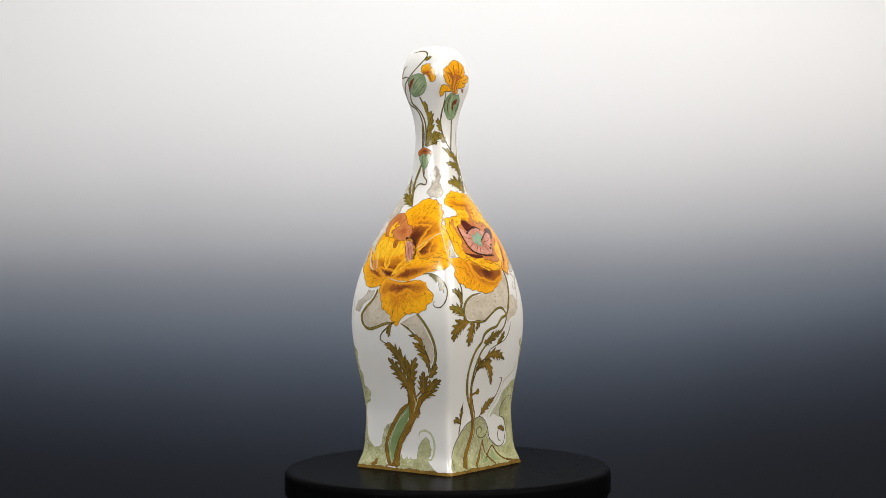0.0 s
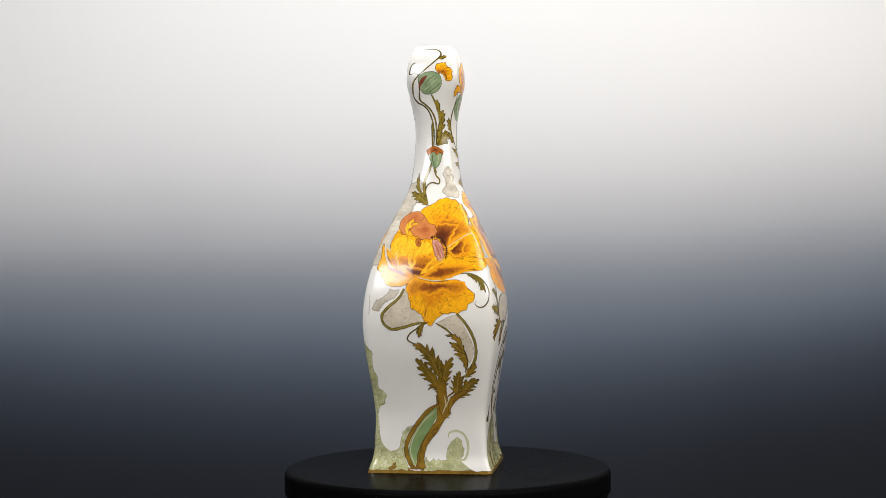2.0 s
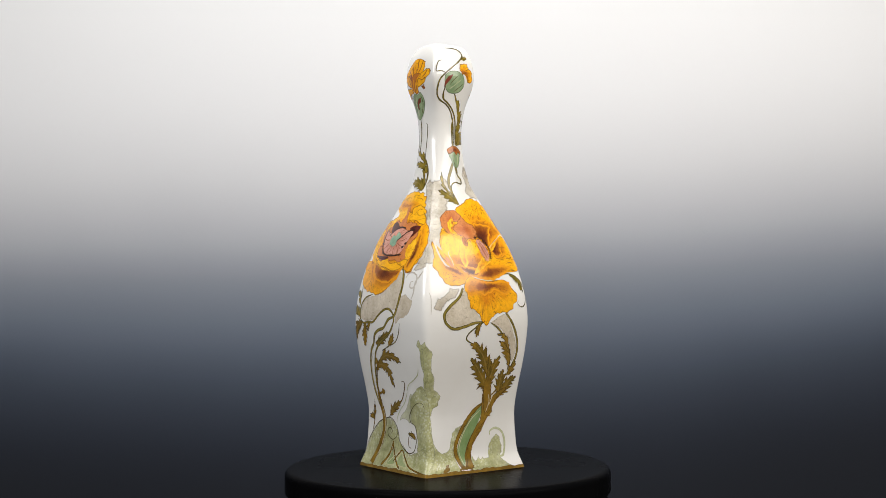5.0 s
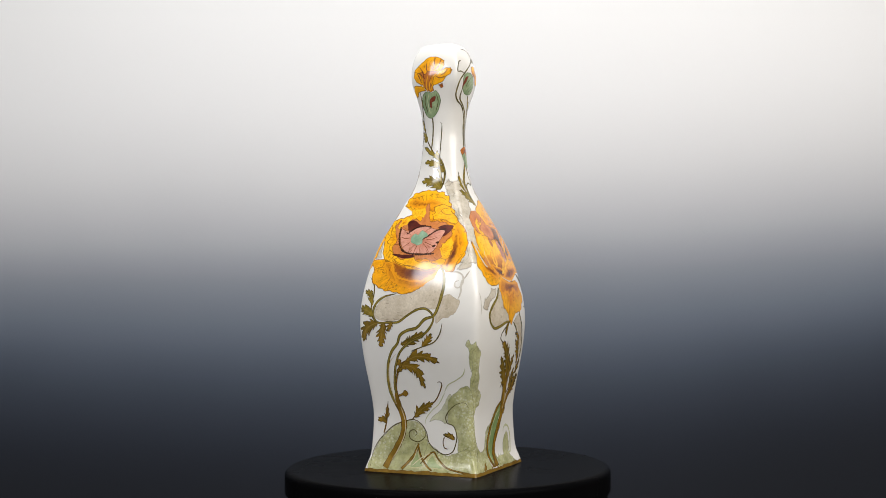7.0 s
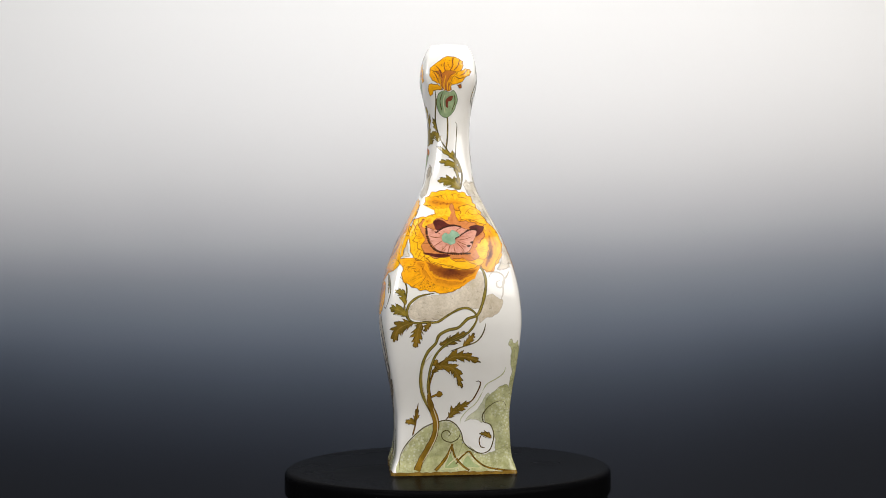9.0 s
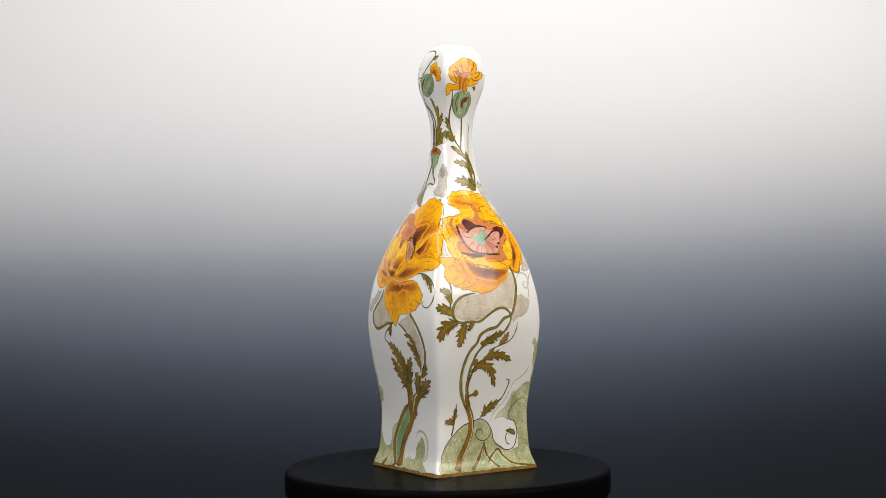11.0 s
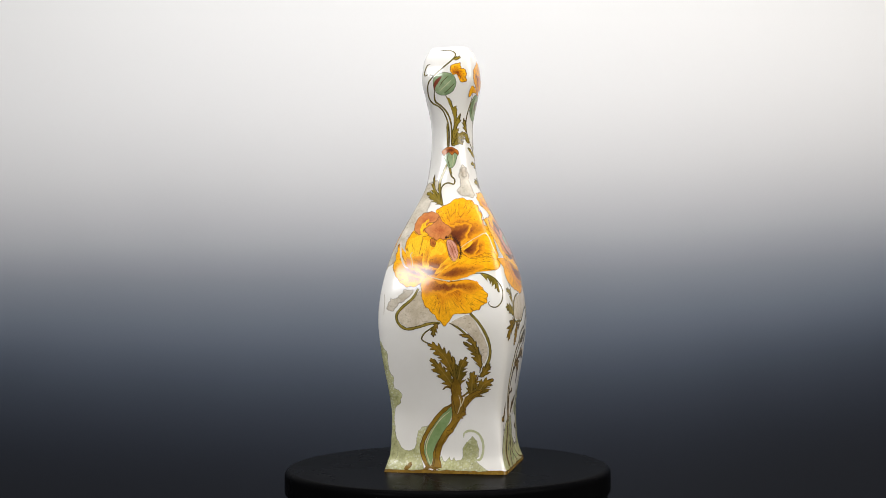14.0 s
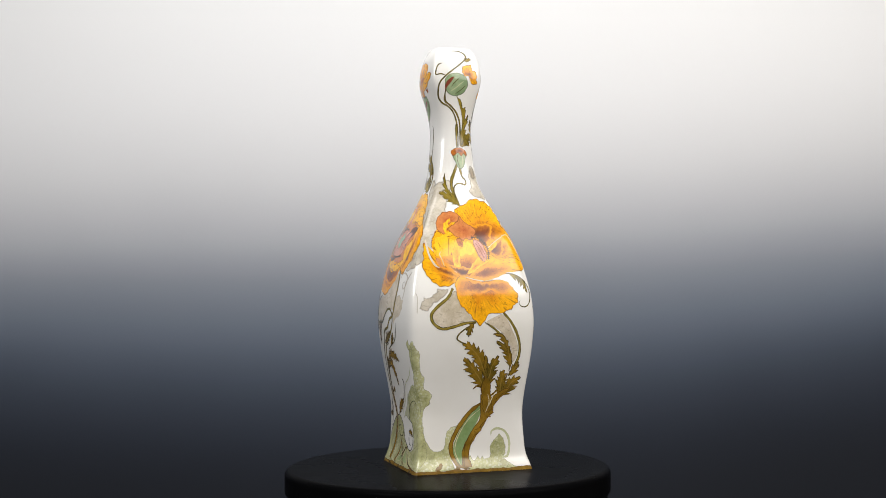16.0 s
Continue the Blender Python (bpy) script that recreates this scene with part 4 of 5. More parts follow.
    stamens(f, [(1.5, 173.7), (6.6, 174.1), (11.2, 170.6), (14.1, 163.7), (13.2, 157.3)], 18, flower, 0.62, 2.9, 0.9)
    stroke(f, "pale_edge", [(-15, 148.8), (-8.8, 145.3), (-2.5, 142.8), (5.8, 141.4), (14, 142.2), (19.3, 145.1), (25.1, 147.1)], 0.7, CREAM, 0.52, parent=flower)
    stroke(f, "stem", [(-16.6, 135.8), (-20.7, 128.8), (-28.4, 122.3), (-32.9, 116.6), (-31.7, 110.4), (-25.7, 106.2), (-17.1, 107.4), (-8.8, 109.8), (0.2, 110.9)], 2.2, STEM, 0.2, ends=(0.8, 0.5))
    stroke(f, "tendril", [(0.2, 110.5), (-6.4, 106.9), (-12.2, 102.8), (-14.3, 98.7), (-11, 96.1), (-7.8, 95.3)], 1.1, STEM, 0.2, ends=(0.8, 0.3))
    leaf(f, "leaf", [(-2.2, 110.1), (-4.8, 105.6), (-5.6, 99.8)], 2.6, LEAF_WARM, 0.24, 3, 1, 1)
    stroke(f, "stem", [(22, 117.3), (27.2, 111.5), (32, 103.6), (35.1, 94), (34.7, 84.5), (30.6, 76.2), (27, 70.4)], 2, STEM, 0.2, ends=(0.8, 0.6))
    stroke(f, "stem", [(6.9, 110.4), (15, 105.4), (22.3, 97.5), (27.1, 89.5), (28.7, 82), (27.4, 73.7)], 1.6, STEM, 0.22)
    stroke(f, "tendril", [(14.4, 142.2), (20.2, 145.5), (27.5, 146.7), (34.2, 145.4), (40.3, 141.2), (44.8, 134.1), (44.4, 126.6), (40.9, 122), (36.9, 122.1), (34.9, 124.6), (36.1, 126.2)], 0.88, STEM, 0.24)
    leaf(f, "leaf", [(29.1, 146.3), (35.5, 144.5), (40.3, 139.9), (42.7, 132.4)], 3.9, LEAF, 0.24, 5, 0.15, 1)
    leaf(f, "leaf", [(28.6, 77), (27.1, 86.2), (22.2, 92.9), (16.6, 96.7)], 4.4, LEAF_WARM, 0.24, 5, 1, 0.5)
    leaf(f, "leaf", [(27.1, 87.1), (23.9, 96.2), (19.8, 100.8), (13.4, 101.7)], 3.1, LEAF_WARM, 0.24, 4, 0.9, 0.6)
    leaf(f, "leaf", [(28.2, 70.4), (31.8, 75.7), (35, 80.7)], 2.6, LEAF_WARM, 0.24, 3, 1, 1)
    leaf(f, "leaf", [(8.2, 72.3), (3.3, 84), (-3.2, 91.5), (-10.2, 95.3)], 4.8, LEAF_WARM, 0.24, 6, 1, 1)
    leaf(f, "leaf", [(9.7, 59.7), (4.8, 68.1), (-0.9, 76.1), (-8.2, 84.9)], 5.7, LEAF_WARM, 0.24, 6, 1, 0.7)
    leaf(f, "leaf", [(9.4, 66.4), (9, 76), (8.3, 86.4)], 2.6, LEAF_WARM, 0.24, 3, 1, 1)
    leaf(f, "leaf", [(10.2, 61.4), (12.2, 71.8), (14, 78.1), (18.6, 85.5)], 4.4, LEAF_WARM, 0.24, 5, 1, 1)
    patch(f, "stem", [(5.5, 56.9), (5.7, 52.6), (6, 43.5), (5, 38), (1, 33.1), (-3.2, 27), (-5.9, 20.9), (-7.3, 14), (-8.5, 4), (-2.1, 3.9), (-3.8, 10), (-3.1, 15.4), (-2, 20.8), (1, 26.3), (5.9, 29.6), (6.5, 33.8), (10.1, 37.2), (13, 41.4), (15.7, 44.5), (16.1, 47.6), (18.5, 53.2), (22.7, 56.6), (29.1, 60.1), (24.8, 60.8), (19.3, 58), (15.1, 54.6), (13.5, 52.5), (13.3, 56.8)], BRANCH, 0.286)
    stroke(f, "pale_line", [(16.9, 57.9), (14.9, 54), (12.4, 48.4)], 0.7, CREAM, 0.3)
    stroke(f, "tendril", [(8.1, 59.7), (5.2, 62.7), (2.2, 63.1), (-0.6, 61)], 1.1, BRANCH, 0.24)
    leaf(f, "leaf", [(11.3, 52.1), (9.7, 57.2), (6.9, 63.1)], 3.1, LEAF_WARM, 0.24, 3, 1, 1)
    stroke(f, "stem", [(11.7, 54.6), (17.5, 58.8), (23.2, 65), (26.6, 72.1)], 1.3, BRANCH, 0.22)
    leaf(f, "leaf", [(21.2, 56.2), (21.2, 63.3), (23, 75)], 4.4, LEAF_WARM, 0.24, 5, 1, 1)
    leaf(f, "leaf", [(21.2, 55.4), (26.9, 61.2), (30.1, 65.3), (36.9, 69)], 4.4, LEAF_WARM, 0.24, 5, 1, 1)
    stroke(f, "stem", [(11.2, 42.1), (15.8, 50), (21.6, 56.2), (28.5, 61.1)], 3.3, BRANCH, 0.26, ends=(0.9, 0.3))
    stroke(f, "stem", [(9.4, 70.6), (8.5, 61.4), (10.5, 52.1), (10.8, 44.6), (7.1, 36.3), (1.2, 28.1), (-3.9, 20.7), (-6.4, 13.3), (-7.6, 3.3)], 5, BRANCH, 0.28, ends=(0.35, 0.8))
    stroke(f, "stem", [(10.2, 68.9), (9.7, 60.5), (10.9, 50.9), (11.7, 42.1)], 7.4, BRANCH, 0.292, ends=(0.5, 0.5))
    leaf(f, "knot", [(9.2, 41.3), (12.9, 42.5), (16.2, 44.5)], 2.2, BRANCH, 0.3, 2, 1, 1)
    leaf(f, "knot", [(1.2, 29.7), (4.5, 30.5), (6.2, 33.4)], 1.8, BRANCH, 0.3, 2, 1, 1)
    blob(f, "leaf_blade", [(7.2, 49.7), (6.2, 42.6), (2, 33.8), (-3, 25.6), (-6.4, 19), (-8.5, 11.3), (-10.5, 4.1), (-14.3, 10.5), (-15.9, 16.6), (-13.8, 24.4), (-8.8, 34.3), (-2.1, 42.6)], (-5.9, 28.9), BLADE, 0.22, 0.1)
    stroke(f, "stem", [(7.6, 51.3), (-0.8, 45.5), (-7.5, 38.1), (-13, 29.8), (-16.8, 21.6), (-17.1, 15), (-14.7, 8.5), (-11.3, 3.3)], 3.2, BRANCH, 0.28, ends=(0.3, 0.9))
    stroke(f, "pale_line", [(5.5, 45.9), (-2.1, 40.1), (-8, 32.7), (-12.6, 24), (-14.2, 16.6), (-12.6, 10.5), (-10.1, 4.9)], 0.57, CREAM, 0.32)
    stroke(f, "pale_line", [(11.4, 57.2), (12.5, 50.9), (10, 43.4)], 0.57, CREAM, 0.34)
    leaf(f, "root", [(-30.3, 3), (-27, 4.2), (-24.9, 7.8)], 1.8, GOLD, 0.3, 2, 1, 1)
    leaf(f, "root", [(-15.9, 2.5), (-11.3, 4.5), (-3.5, 2.9)], 1.3, GOLD, 0.3, 2, 1, 1)


def paint_open_poppy(f):
    """The face with the wide open poppy, a bursting bud above and a winding stem over a green mound below."""
    blob(f, "grey_wash", [(-33.2, 114.9), (-31.6, 123.5), (-23.6, 129.5), (-9.3, 131.9), (3, 135), (17.6, 148.2), (21.6, 143.2), (21.5, 133.7), (19.2, 121.3), (9.1, 121.4), (0.8, 119.5), (-9.4, 113.4), (-22.8, 111.9)], (-7.4, 120.4), TAUPE, 0.12, 0.3)
    blob(f, "grey_wash", [(22.2, 129.5), (27.9, 131.5), (31.9, 127.8), (35.1, 127.4), (34.2, 120.8), (28.6, 115.1), (22.1, 113.1), (18, 109.9), (16.8, 115.2), (20.1, 121.3)], (25.3, 121.3), TAUPE, 0.11, 0.5)
    blob(f, "grey_wash", [(21, 200.3), (28.6, 189.3), (34.2, 173.8), (38.7, 158.7), (34.1, 155.7), (29.7, 173.7), (23.5, 186), (18, 198)], (29.2, 180.3), MIST, 0.1, 0.4)
    blob(f, "grey_wash", [(8.8, 219.1), (12.6, 221.9), (17, 214), (20, 204), (14.8, 204.8), (9.9, 211)], (14.2, 212), MIST, 0.1, 0.6)
    blob(f, "green_wash", [(-40.1, 1), (-39, 13.7), (-34.8, 21.7), (-28.9, 28.5), (-21.6, 34.6), (-13.5, 38.3), (-5.3, 39.4), (0.9, 36.4), (5.1, 30.6), (6.7, 22.4), (6.9, 0.4)], (-14.8, 14.6), MOSS, 0.12, 0.2)
    blob(f, "green_wash", [(5.9, 22.8), (13.2, 17.4), (20.6, 14.9), (29.4, 17.2), (45.7, 22.6), (44.8, 0.3), (4, 0.4)], (25.4, 8.8), MOSS, 0.125, 0.3)
    blob(f, "green_wash", [(21.5, 45.7), (23.1, 54.8), (30.3, 62.1), (38.3, 65.3), (42.4, 54.3), (42.1, 35.9), (45.6, 21.3), (30.2, 16), (29.1, 24.9), (26.3, 34), (21.5, 38.2)], (33.6, 41.3), MOSS, 0.115, 0.22)
    blob(f, "green_wash", [(38, 95), (41.5, 99), (43, 95.5), (47, 98), (48, 91), (45.5, 86), (41.5, 86.5), (40, 91)], (43.5, 91.5), MOSS, 0.1, 0.5)
    blob(f, "green_wash", [(41, 91), (46, 91), (47.5, 80), (45, 70), (48, 60), (49, 50), (35, 50), (39.5, 60), (42, 70), (40, 80)], (43.6, 70), MOSS, 0.105, 0.3)
    blob(f, "green_wash", [(22.2, 57.3), (16.6, 48.2), (10, 42.9), (7.1, 37.6), (13.3, 39.2), (20.7, 36.6), (23.9, 42.7), (27.2, 52.2), (25.5, 59.7)], (18.2, 45.7), MOSS_PALE, 0.1, 0.22)
    stroke(f, "grey_swirl", [(24.8, 143.2), (27.3, 146.9), (31.4, 147.3), (35.4, 144.8), (36.2, 139.8), (33.7, 136), (30.8, 136.9), (30.9, 140.2), (33.3, 141)], 1.2, SWIRL, 0.2)
    stroke(f, "grey_swirl", [(40.2, 148.1), (37.8, 143.9), (35.3, 139.8), (35.2, 132.3), (33.5, 127.4)], 1.2, SWIRL, 0.2)
    stroke(f, "green_line", [(37.1, 77.8), (35.1, 72.9), (29.5, 68.8), (23.8, 65.6), (20.7, 60.7)], 0.79, MOSS_LINE, 0.16)
    stroke(f, "green_line", [(20.7, 59.8), (15.8, 51.6), (10, 46.7), (5.1, 40.9), (4.2, 36.8)], 0.7, MOSS_LINE, 0.16)
    blob(f, "grey_wash", [(40, 152), (30, 156), (25, 178), (16, 197), (10, 214), (24, 220), (35, 200), (47, 180), (58, 160)], (32, 184), MIST, 0.1, 0.6)
    stroke(f, "stem", [(-2.1, 267.8), (-1.8, 260), (-2.2, 251.3), (-3.1, 242.9)], 1.1, STEM, 0.2, ends=(1, 0.6))
    stroke(f, "tendril", [(-11.5, 287.9), (-10.6, 279.6), (-11, 271.3), (-10.6, 262.8), (-7.7, 251.6), (-3.5, 243.8), (1.6, 237.2)], 0.96, STEM, 0.2)
    leaf(f, "leaf", [(-9.8, 257.5), (-11.1, 262.9), (-13, 268.2)], 2, LEAF, 0.24, 3, 1, 0.5)
    leaf(f, "leaf", [(-8.5, 248.6), (-9.4, 253.1), (-11.6, 257.3)], 2.2, LEAF, 0.24, 3, 1, 1)
    leaf(f, "leaf", [(-13.1, 247.3), (-16, 252.3), (-13.1, 257.1)], 2.2, LEAF, 0.24, 3, 1, 1)
    stroke(f, "tendril", [(3.9, 263.5), (5.2, 261.8), (4.8, 253.5), (4.2, 242.5), (3.8, 231.4)], 0.61, STEM, 0.2)
    stroke(f, "stem", [(0.8, 239.4), (5.1, 234.1), (8.4, 225.3), (8.4, 217.3), (7, 211)], 1.3, STEM, 0.24)
    leaf(f, "leaf", [(5.9, 230.6), (0.8, 236.7), (-4.4, 240.3), (-10.2, 245.2)], 3.5, LEAF, 0.24, 4, 0.4, 1)
    leaf(f, "leaf", [(7.6, 224.4), (3.3, 230.1), (-1.8, 232.3), (-8.6, 233.5)], 3.9, LEAF, 0.24, 4, 0.9, 0.7)
    leaf(f, "leaf", [(7, 211), (2.3, 215.9), (-2.8, 218.2), (-10, 217.9)], 4.4, LEAF, 0.24, 5, 1, 1)
    leaf(f, "leaf", [(7.8, 211.9), (5.8, 222.6), (3.3, 231.4)], 2.6, LEAF, 0.24, 3, 1, 0.3)
    flower = patch(f, "painted_poppy", [(-15.2, 300.9), (-15.6, 304.6), (-13.1, 306.6), (-9.6, 309.5), (-6, 312.4), (-1.8, 314), (2.5, 313.5), (6.9, 311.9), (9.7, 310), (10, 306.1), (9, 303.5), (5.5, 298), (1, 291), (-6.1, 289.8), (-10.4, 294.1), (-13.1, 297.9)], PETAL_DEEP, 0.28, None, 0.4, 0.12, (-1.9, 287.5))
    flower["label"] = "painted orange poppy bursting from its bud"
    patch(f, "petal", [(9, 303.1), (11, 304.5), (14.5, 304), (16, 302.2), (14.5, 299), (11, 297), (9, 293.8), (5.4, 292.4), (1.8, 291.4), (-0.4, 293.1), (1, 297.3), (5.4, 301.6)], PETAL, 0.33, flower, 0.4, 0.12, (-0.5, 291.0))
    patch(f, "petal", [(-15.6, 303.9), (-11.7, 302.1), (-9.6, 300.5), (-8.2, 296.9), (-6.9, 293.3), (-9.6, 292.5), (-13.9, 295), (-16, 298.7)], PETAL_DEEP, 0.335, flower, 0.4, 0.12, (-4.7, 288.4))
    patch(f, "petal", [(-11.7, 302.1), (-7.5, 303), (-6, 300.4), (-4, 302.5), (1.1, 302.5), (5.4, 301.4), (2.5, 299.5), (-0.4, 298), (-1.8, 294.5), (0.4, 291), (1, 287.5), (-1.9, 286.4), (-6.1, 288.8), (-8.2, 292.6), (-6.8, 294), (-8.2, 297.5), (-9.6, 300.5)], RUST, 0.36, flower, 0.4, 0.12, (-3.3, 287.5))
    patch(f, "petal", [(-16.4, 292.2), (-14.5, 293), (-9.6, 292.5), (-7.5, 290.5), (-5.5, 288), (-9.7, 287.9), (-12.5, 287.4), (-13, 285), (-14.9, 283.5), (-15.9, 285.7), (-16.8, 289.1)], PETAL, 0.37, flower, 0.4, 0.12, (-6.1, 288.0))
    patch(f, "petal", [(4.6, 291.6), (8.2, 292.9), (8.7, 289.6), (6.8, 288.9), (5.4, 291)], RUST, 0.36, flower, 0.4, 0.12, (6.0, 291.0))
    stroke(f, "petal_edge", [(-7, 288.9), (-7.9, 293.4), (-8, 298.3)], 0.9, GOLDEN, 0.39, ends=(0.5, 0.3), parent=flower)
    stroke(f, "petal_edge", [(-4.5, 287.4), (-5, 292.5), (-3.5, 298.9)], 0.9, GOLDEN, 0.39, ends=(0.5, 0.3), parent=flower)
    stroke(f, "petal_edge", [(-2.1, 287), (-2.4, 291.7), (-1, 296.2)], 0.9, GOLDEN, 0.39, ends=(0.5, 0.3), parent=flower)
    stroke(f, "petal_edge", [(-0.5, 287.5), (-0.6, 290), (0.8, 292.4)], 0.9, GOLDEN, 0.39, ends=(0.5, 0.3), parent=flower)
    stroke(f, "petal_line", [(-11, 306.5), (-8.2, 302.6), (-6.4, 296.8)], 0.6, SLIT, 0.4, ends=(0.3, 0.6), parent=flower)
    stroke(f, "petal_line", [(1.1, 311.4), (1.9, 306.9), (-0.3, 302.5)], 0.6, SLIT, 0.4, ends=(0.3, 0.6), parent=flower)
    stroke(f, "petal_line", [(6.9, 310.6), (5.5, 306), (2.5, 302.5)], 0.6, SLIT, 0.4, ends=(0.3, 0.6), parent=flower)
    stroke(f, "petal_line", [(3.3, 298), (6.8, 296.5), (10.4, 297.6)], 0.6, SLIT, 0.4, ends=(0.3, 0.6), parent=flower)
    stroke(f, "petal_line", [(-13.1, 302.1), (-11, 298.5), (-9, 294)], 0.6, SLIT, 0.4, ends=(0.3, 0.6), parent=flower)
    stroke(f, "petal_line", [(12.5, 303.2), (10.4, 300.3), (7.5, 298.8)], 0.6, SLIT, 0.4, ends=(0.3, 0.6), parent=flower)
    stroke(f, "petal_line", [(-4.6, 309.2), (-5, 305.5), (-4, 302.5)], 0.6, SLIT, 0.4, ends=(0.3, 0.6), parent=flower)
    pod = blob(f, "seed_pod", [(-9.4, 284.5), (-6, 287.3), (-0.9, 286.3), (2.6, 287.6), (5.2, 283.4), (5.2, 278.4), (2.6, 271.6), (-1.8, 267.3), (-6, 267.9), (-9.3, 273.3), (-10.2, 279.6)], (-2.6, 277.6), BUD, 0.42, 0.15)
    pod["label"] = "sage green split poppy pod"
    blob(f, "slit", [(1.7, 283.4), (0.9, 280), (-2.2, 278.4), (-1.8, 274.6), (-3.4, 275.9), (-3.5, 280.1), (-1.3, 282.6)], (-1.8, 280.1), SLIT, 0.48, 0.15, pod)
    stroke(f, "fold", [(-6, 286), (-7.7, 279.4), (-6, 271.8)], 0.61, STEM, 0.47, parent=pod)
    stroke(f, "fold", [(2.6, 285.1), (3.5, 279.2), (0.9, 271.6)], 0.61, STEM, 0.47, parent=pod)
    stroke(f, "fold", [(-3.9, 285.1), (-5.2, 279.3), (-3.9, 270.8)], 0.66, MOSS_LINE, 0.47, parent=pod)
    flower = blob(f, "painted_poppy", [(-21, 199.3), (-17.2, 206), (-10.5, 210.3), (0.1, 210.5), (8.6, 209.2), (14.8, 203.8), (18.8, 196.7), (21.2, 190.4), (10.2, 186.8), (-0.4, 186), (-8.8, 187.8), (-13.3, 192.4), (-12.4, 197.7)], (0.5, 186), PETAL_PALE, 0.26, 0.6)
    flower["label"] = "back petal of the painted open orange poppy"
    blob(f, "petal", [(-30.6, 164.8), (-29.9, 180.8), (-24, 187.3), (-11.6, 192.3), (1.9, 194.8), (18.7, 191.3), (25.8, 181.6), (31.2, 169.4), (29.2, 155.7), (19.7, 151.5), (1.1, 149.2), (-17.4, 152.7)], (-0.3, 169.5), PETAL_DEEP, 0.28, 0.3, flower)
    blob(f, "petal", [(-40.1, 157.3), (-31.5, 158.4), (-21.4, 157.8), (-7.1, 154.3), (5.2, 151.6), (16.9, 153.2), (18.8, 150.7), (10.1, 142), (1.8, 134.6), (-6.5, 131.8), (-14.7, 132.7), (-21.5, 134.1), (-27.6, 135.4), (-34.7, 139.2), (-38, 144.6), (-37.1, 150.9)], (-6.3, 154.2), PETAL_DEEP, 0.3, 0.4, flower)
    blob(f, "shade", [(-27.5, 156.2), (-15.3, 154.3), (1.1, 150), (16, 150.7), (10.1, 142.4), (-5.6, 138.4), (-21.1, 142.7)], (-4.7, 150.9), OCHRE, 0.32, 0.8, flower)
    blob(f, "shade", [(-22.7, 155.3), (-11.2, 153.5), (1.1, 150.4), (14.4, 150.7), (6.9, 146.2), (-5.5, 145.1), (-16.2, 148.5)], (-3.8, 150.9), UMBER, 0.325, 0.6, flower)
    blob(f, "grey_wash", [(-34.7, 158.9), (-34, 169.1), (-30.8, 179.5), (-26.5, 186.5), (-34, 188.8), (-45.8, 178.8), (-42.4, 163.4)], (-34, 170.9), MIST, 0.1, 0.4)
    blob(f, "petal", [(10.3, 191.2), (20.7, 191.3), (24.3, 186.9), (26.6, 180.3), (29.7, 173.7), (32.8, 166.8), (35.1, 160.8), (30.7, 151.5), (25.8, 146.9), (20.9, 150.7), (20.3, 160.8), (22.2, 171.5), (19.2, 180.2), (14.3, 184.6)], (14.8, 171.5), PETAL_DEEP, 0.34, 0.5, flower)
    blob(f, "petal", [(-30.6, 164.8), (-31.4, 174.3), (-29.5, 183), (-25.2, 188.2), (-19.1, 190.3), (-11.6, 191.4), (-6.7, 186), (-13.1, 178.2), (-18.5, 169.7), (-17.8, 161.1), (-22.2, 155.7), (-27.5, 157.5)], (-12.8, 172.2), PETAL_PALE, 0.38, 0.5, flower)
    blob(f, "petal", [(-21.8, 160.3), (-13.2, 161.1), (-2.9, 159.3), (8.7, 159.2), (18.8, 165.1), (22.2, 170.2), (25.8, 166.8), (24.4, 158.7), (18.5, 152.4), (11.4, 149.5), (3.2, 149.1), (-5.1, 150), (-13.3, 153.9), (-19.4, 156.1)], (1.2, 160.1), PETAL_PALE, 0.42, 0.5, flower)
    blob(f, "petal", [(-24.8, 184.2), (-21.1, 188.1), (-18.3, 183.6), (-10, 188.7), (-4.1, 186.9), (-1.4, 198.4), (1.2, 199.3), (3.5, 187.7), (11, 185.9), (20.9, 182.4), (22.7, 173.7), (17.2, 165.9), (20.3, 160), (12.8, 155.8), (3.7, 157.5), (-9.1, 156.4), (-18.6, 160.3), (-23.4, 165.5), (-21.3, 171.9), (-23.3, 178.4)], (-1, 172), SALMON, 0.46, 0.5, flower)
    patch(f, "petal", [(-22.6, 182.1), (-21.3, 185.8), (-18.6, 189.4), (-13.8, 190), (-12.8, 187.8), (-14.4, 186.4), (-12.4, 185.3), (-15.8, 184.1), (-18.5, 183.5), (-19.1, 181.3), (-21.2, 181)], TONGUE, 0.5, flower, 0.4, 0.12, (-18.5, 185.7))
    patch(f, "petal", [(-12.5, 196.6), (-7.5, 196), (-2, 197.2), (-0.5, 192.7), (-1.9, 189), (-5.4, 190.5), (-8.1, 189.1), (-11.7, 190), (-13, 193)], TONGUE, 0.5, flower, 0.4, 0.12, (-6.8, 189.1))
    patch(f, "petal", [(4.5, 197), (12.1, 199.4), (17.7, 197.1), (19.7, 192.6), (23.8, 189), (25.9, 185.3), (24.5, 183), (20.5, 183.8), (17, 186), (14.3, 186.5), (12.2, 187.5), (6.6, 186.8), (4.5, 191.2), (6.6, 192.6)], PETAL_PALE, 0.5, flower, 0.4, 0.12, (3.9, 185.4))
    patch(f, "petal", [(20.5, 170.7), (23.8, 173.5), (25.9, 169.3), (25.1, 163.5), (22.5, 158.6), (19.7, 158), (17.6, 160.8), (16, 165), (17.7, 166.5), (16.4, 169.3), (19, 168.5)], TONGUE, 0.5, flower, 0.4, 0.12, (17.0, 163.5))
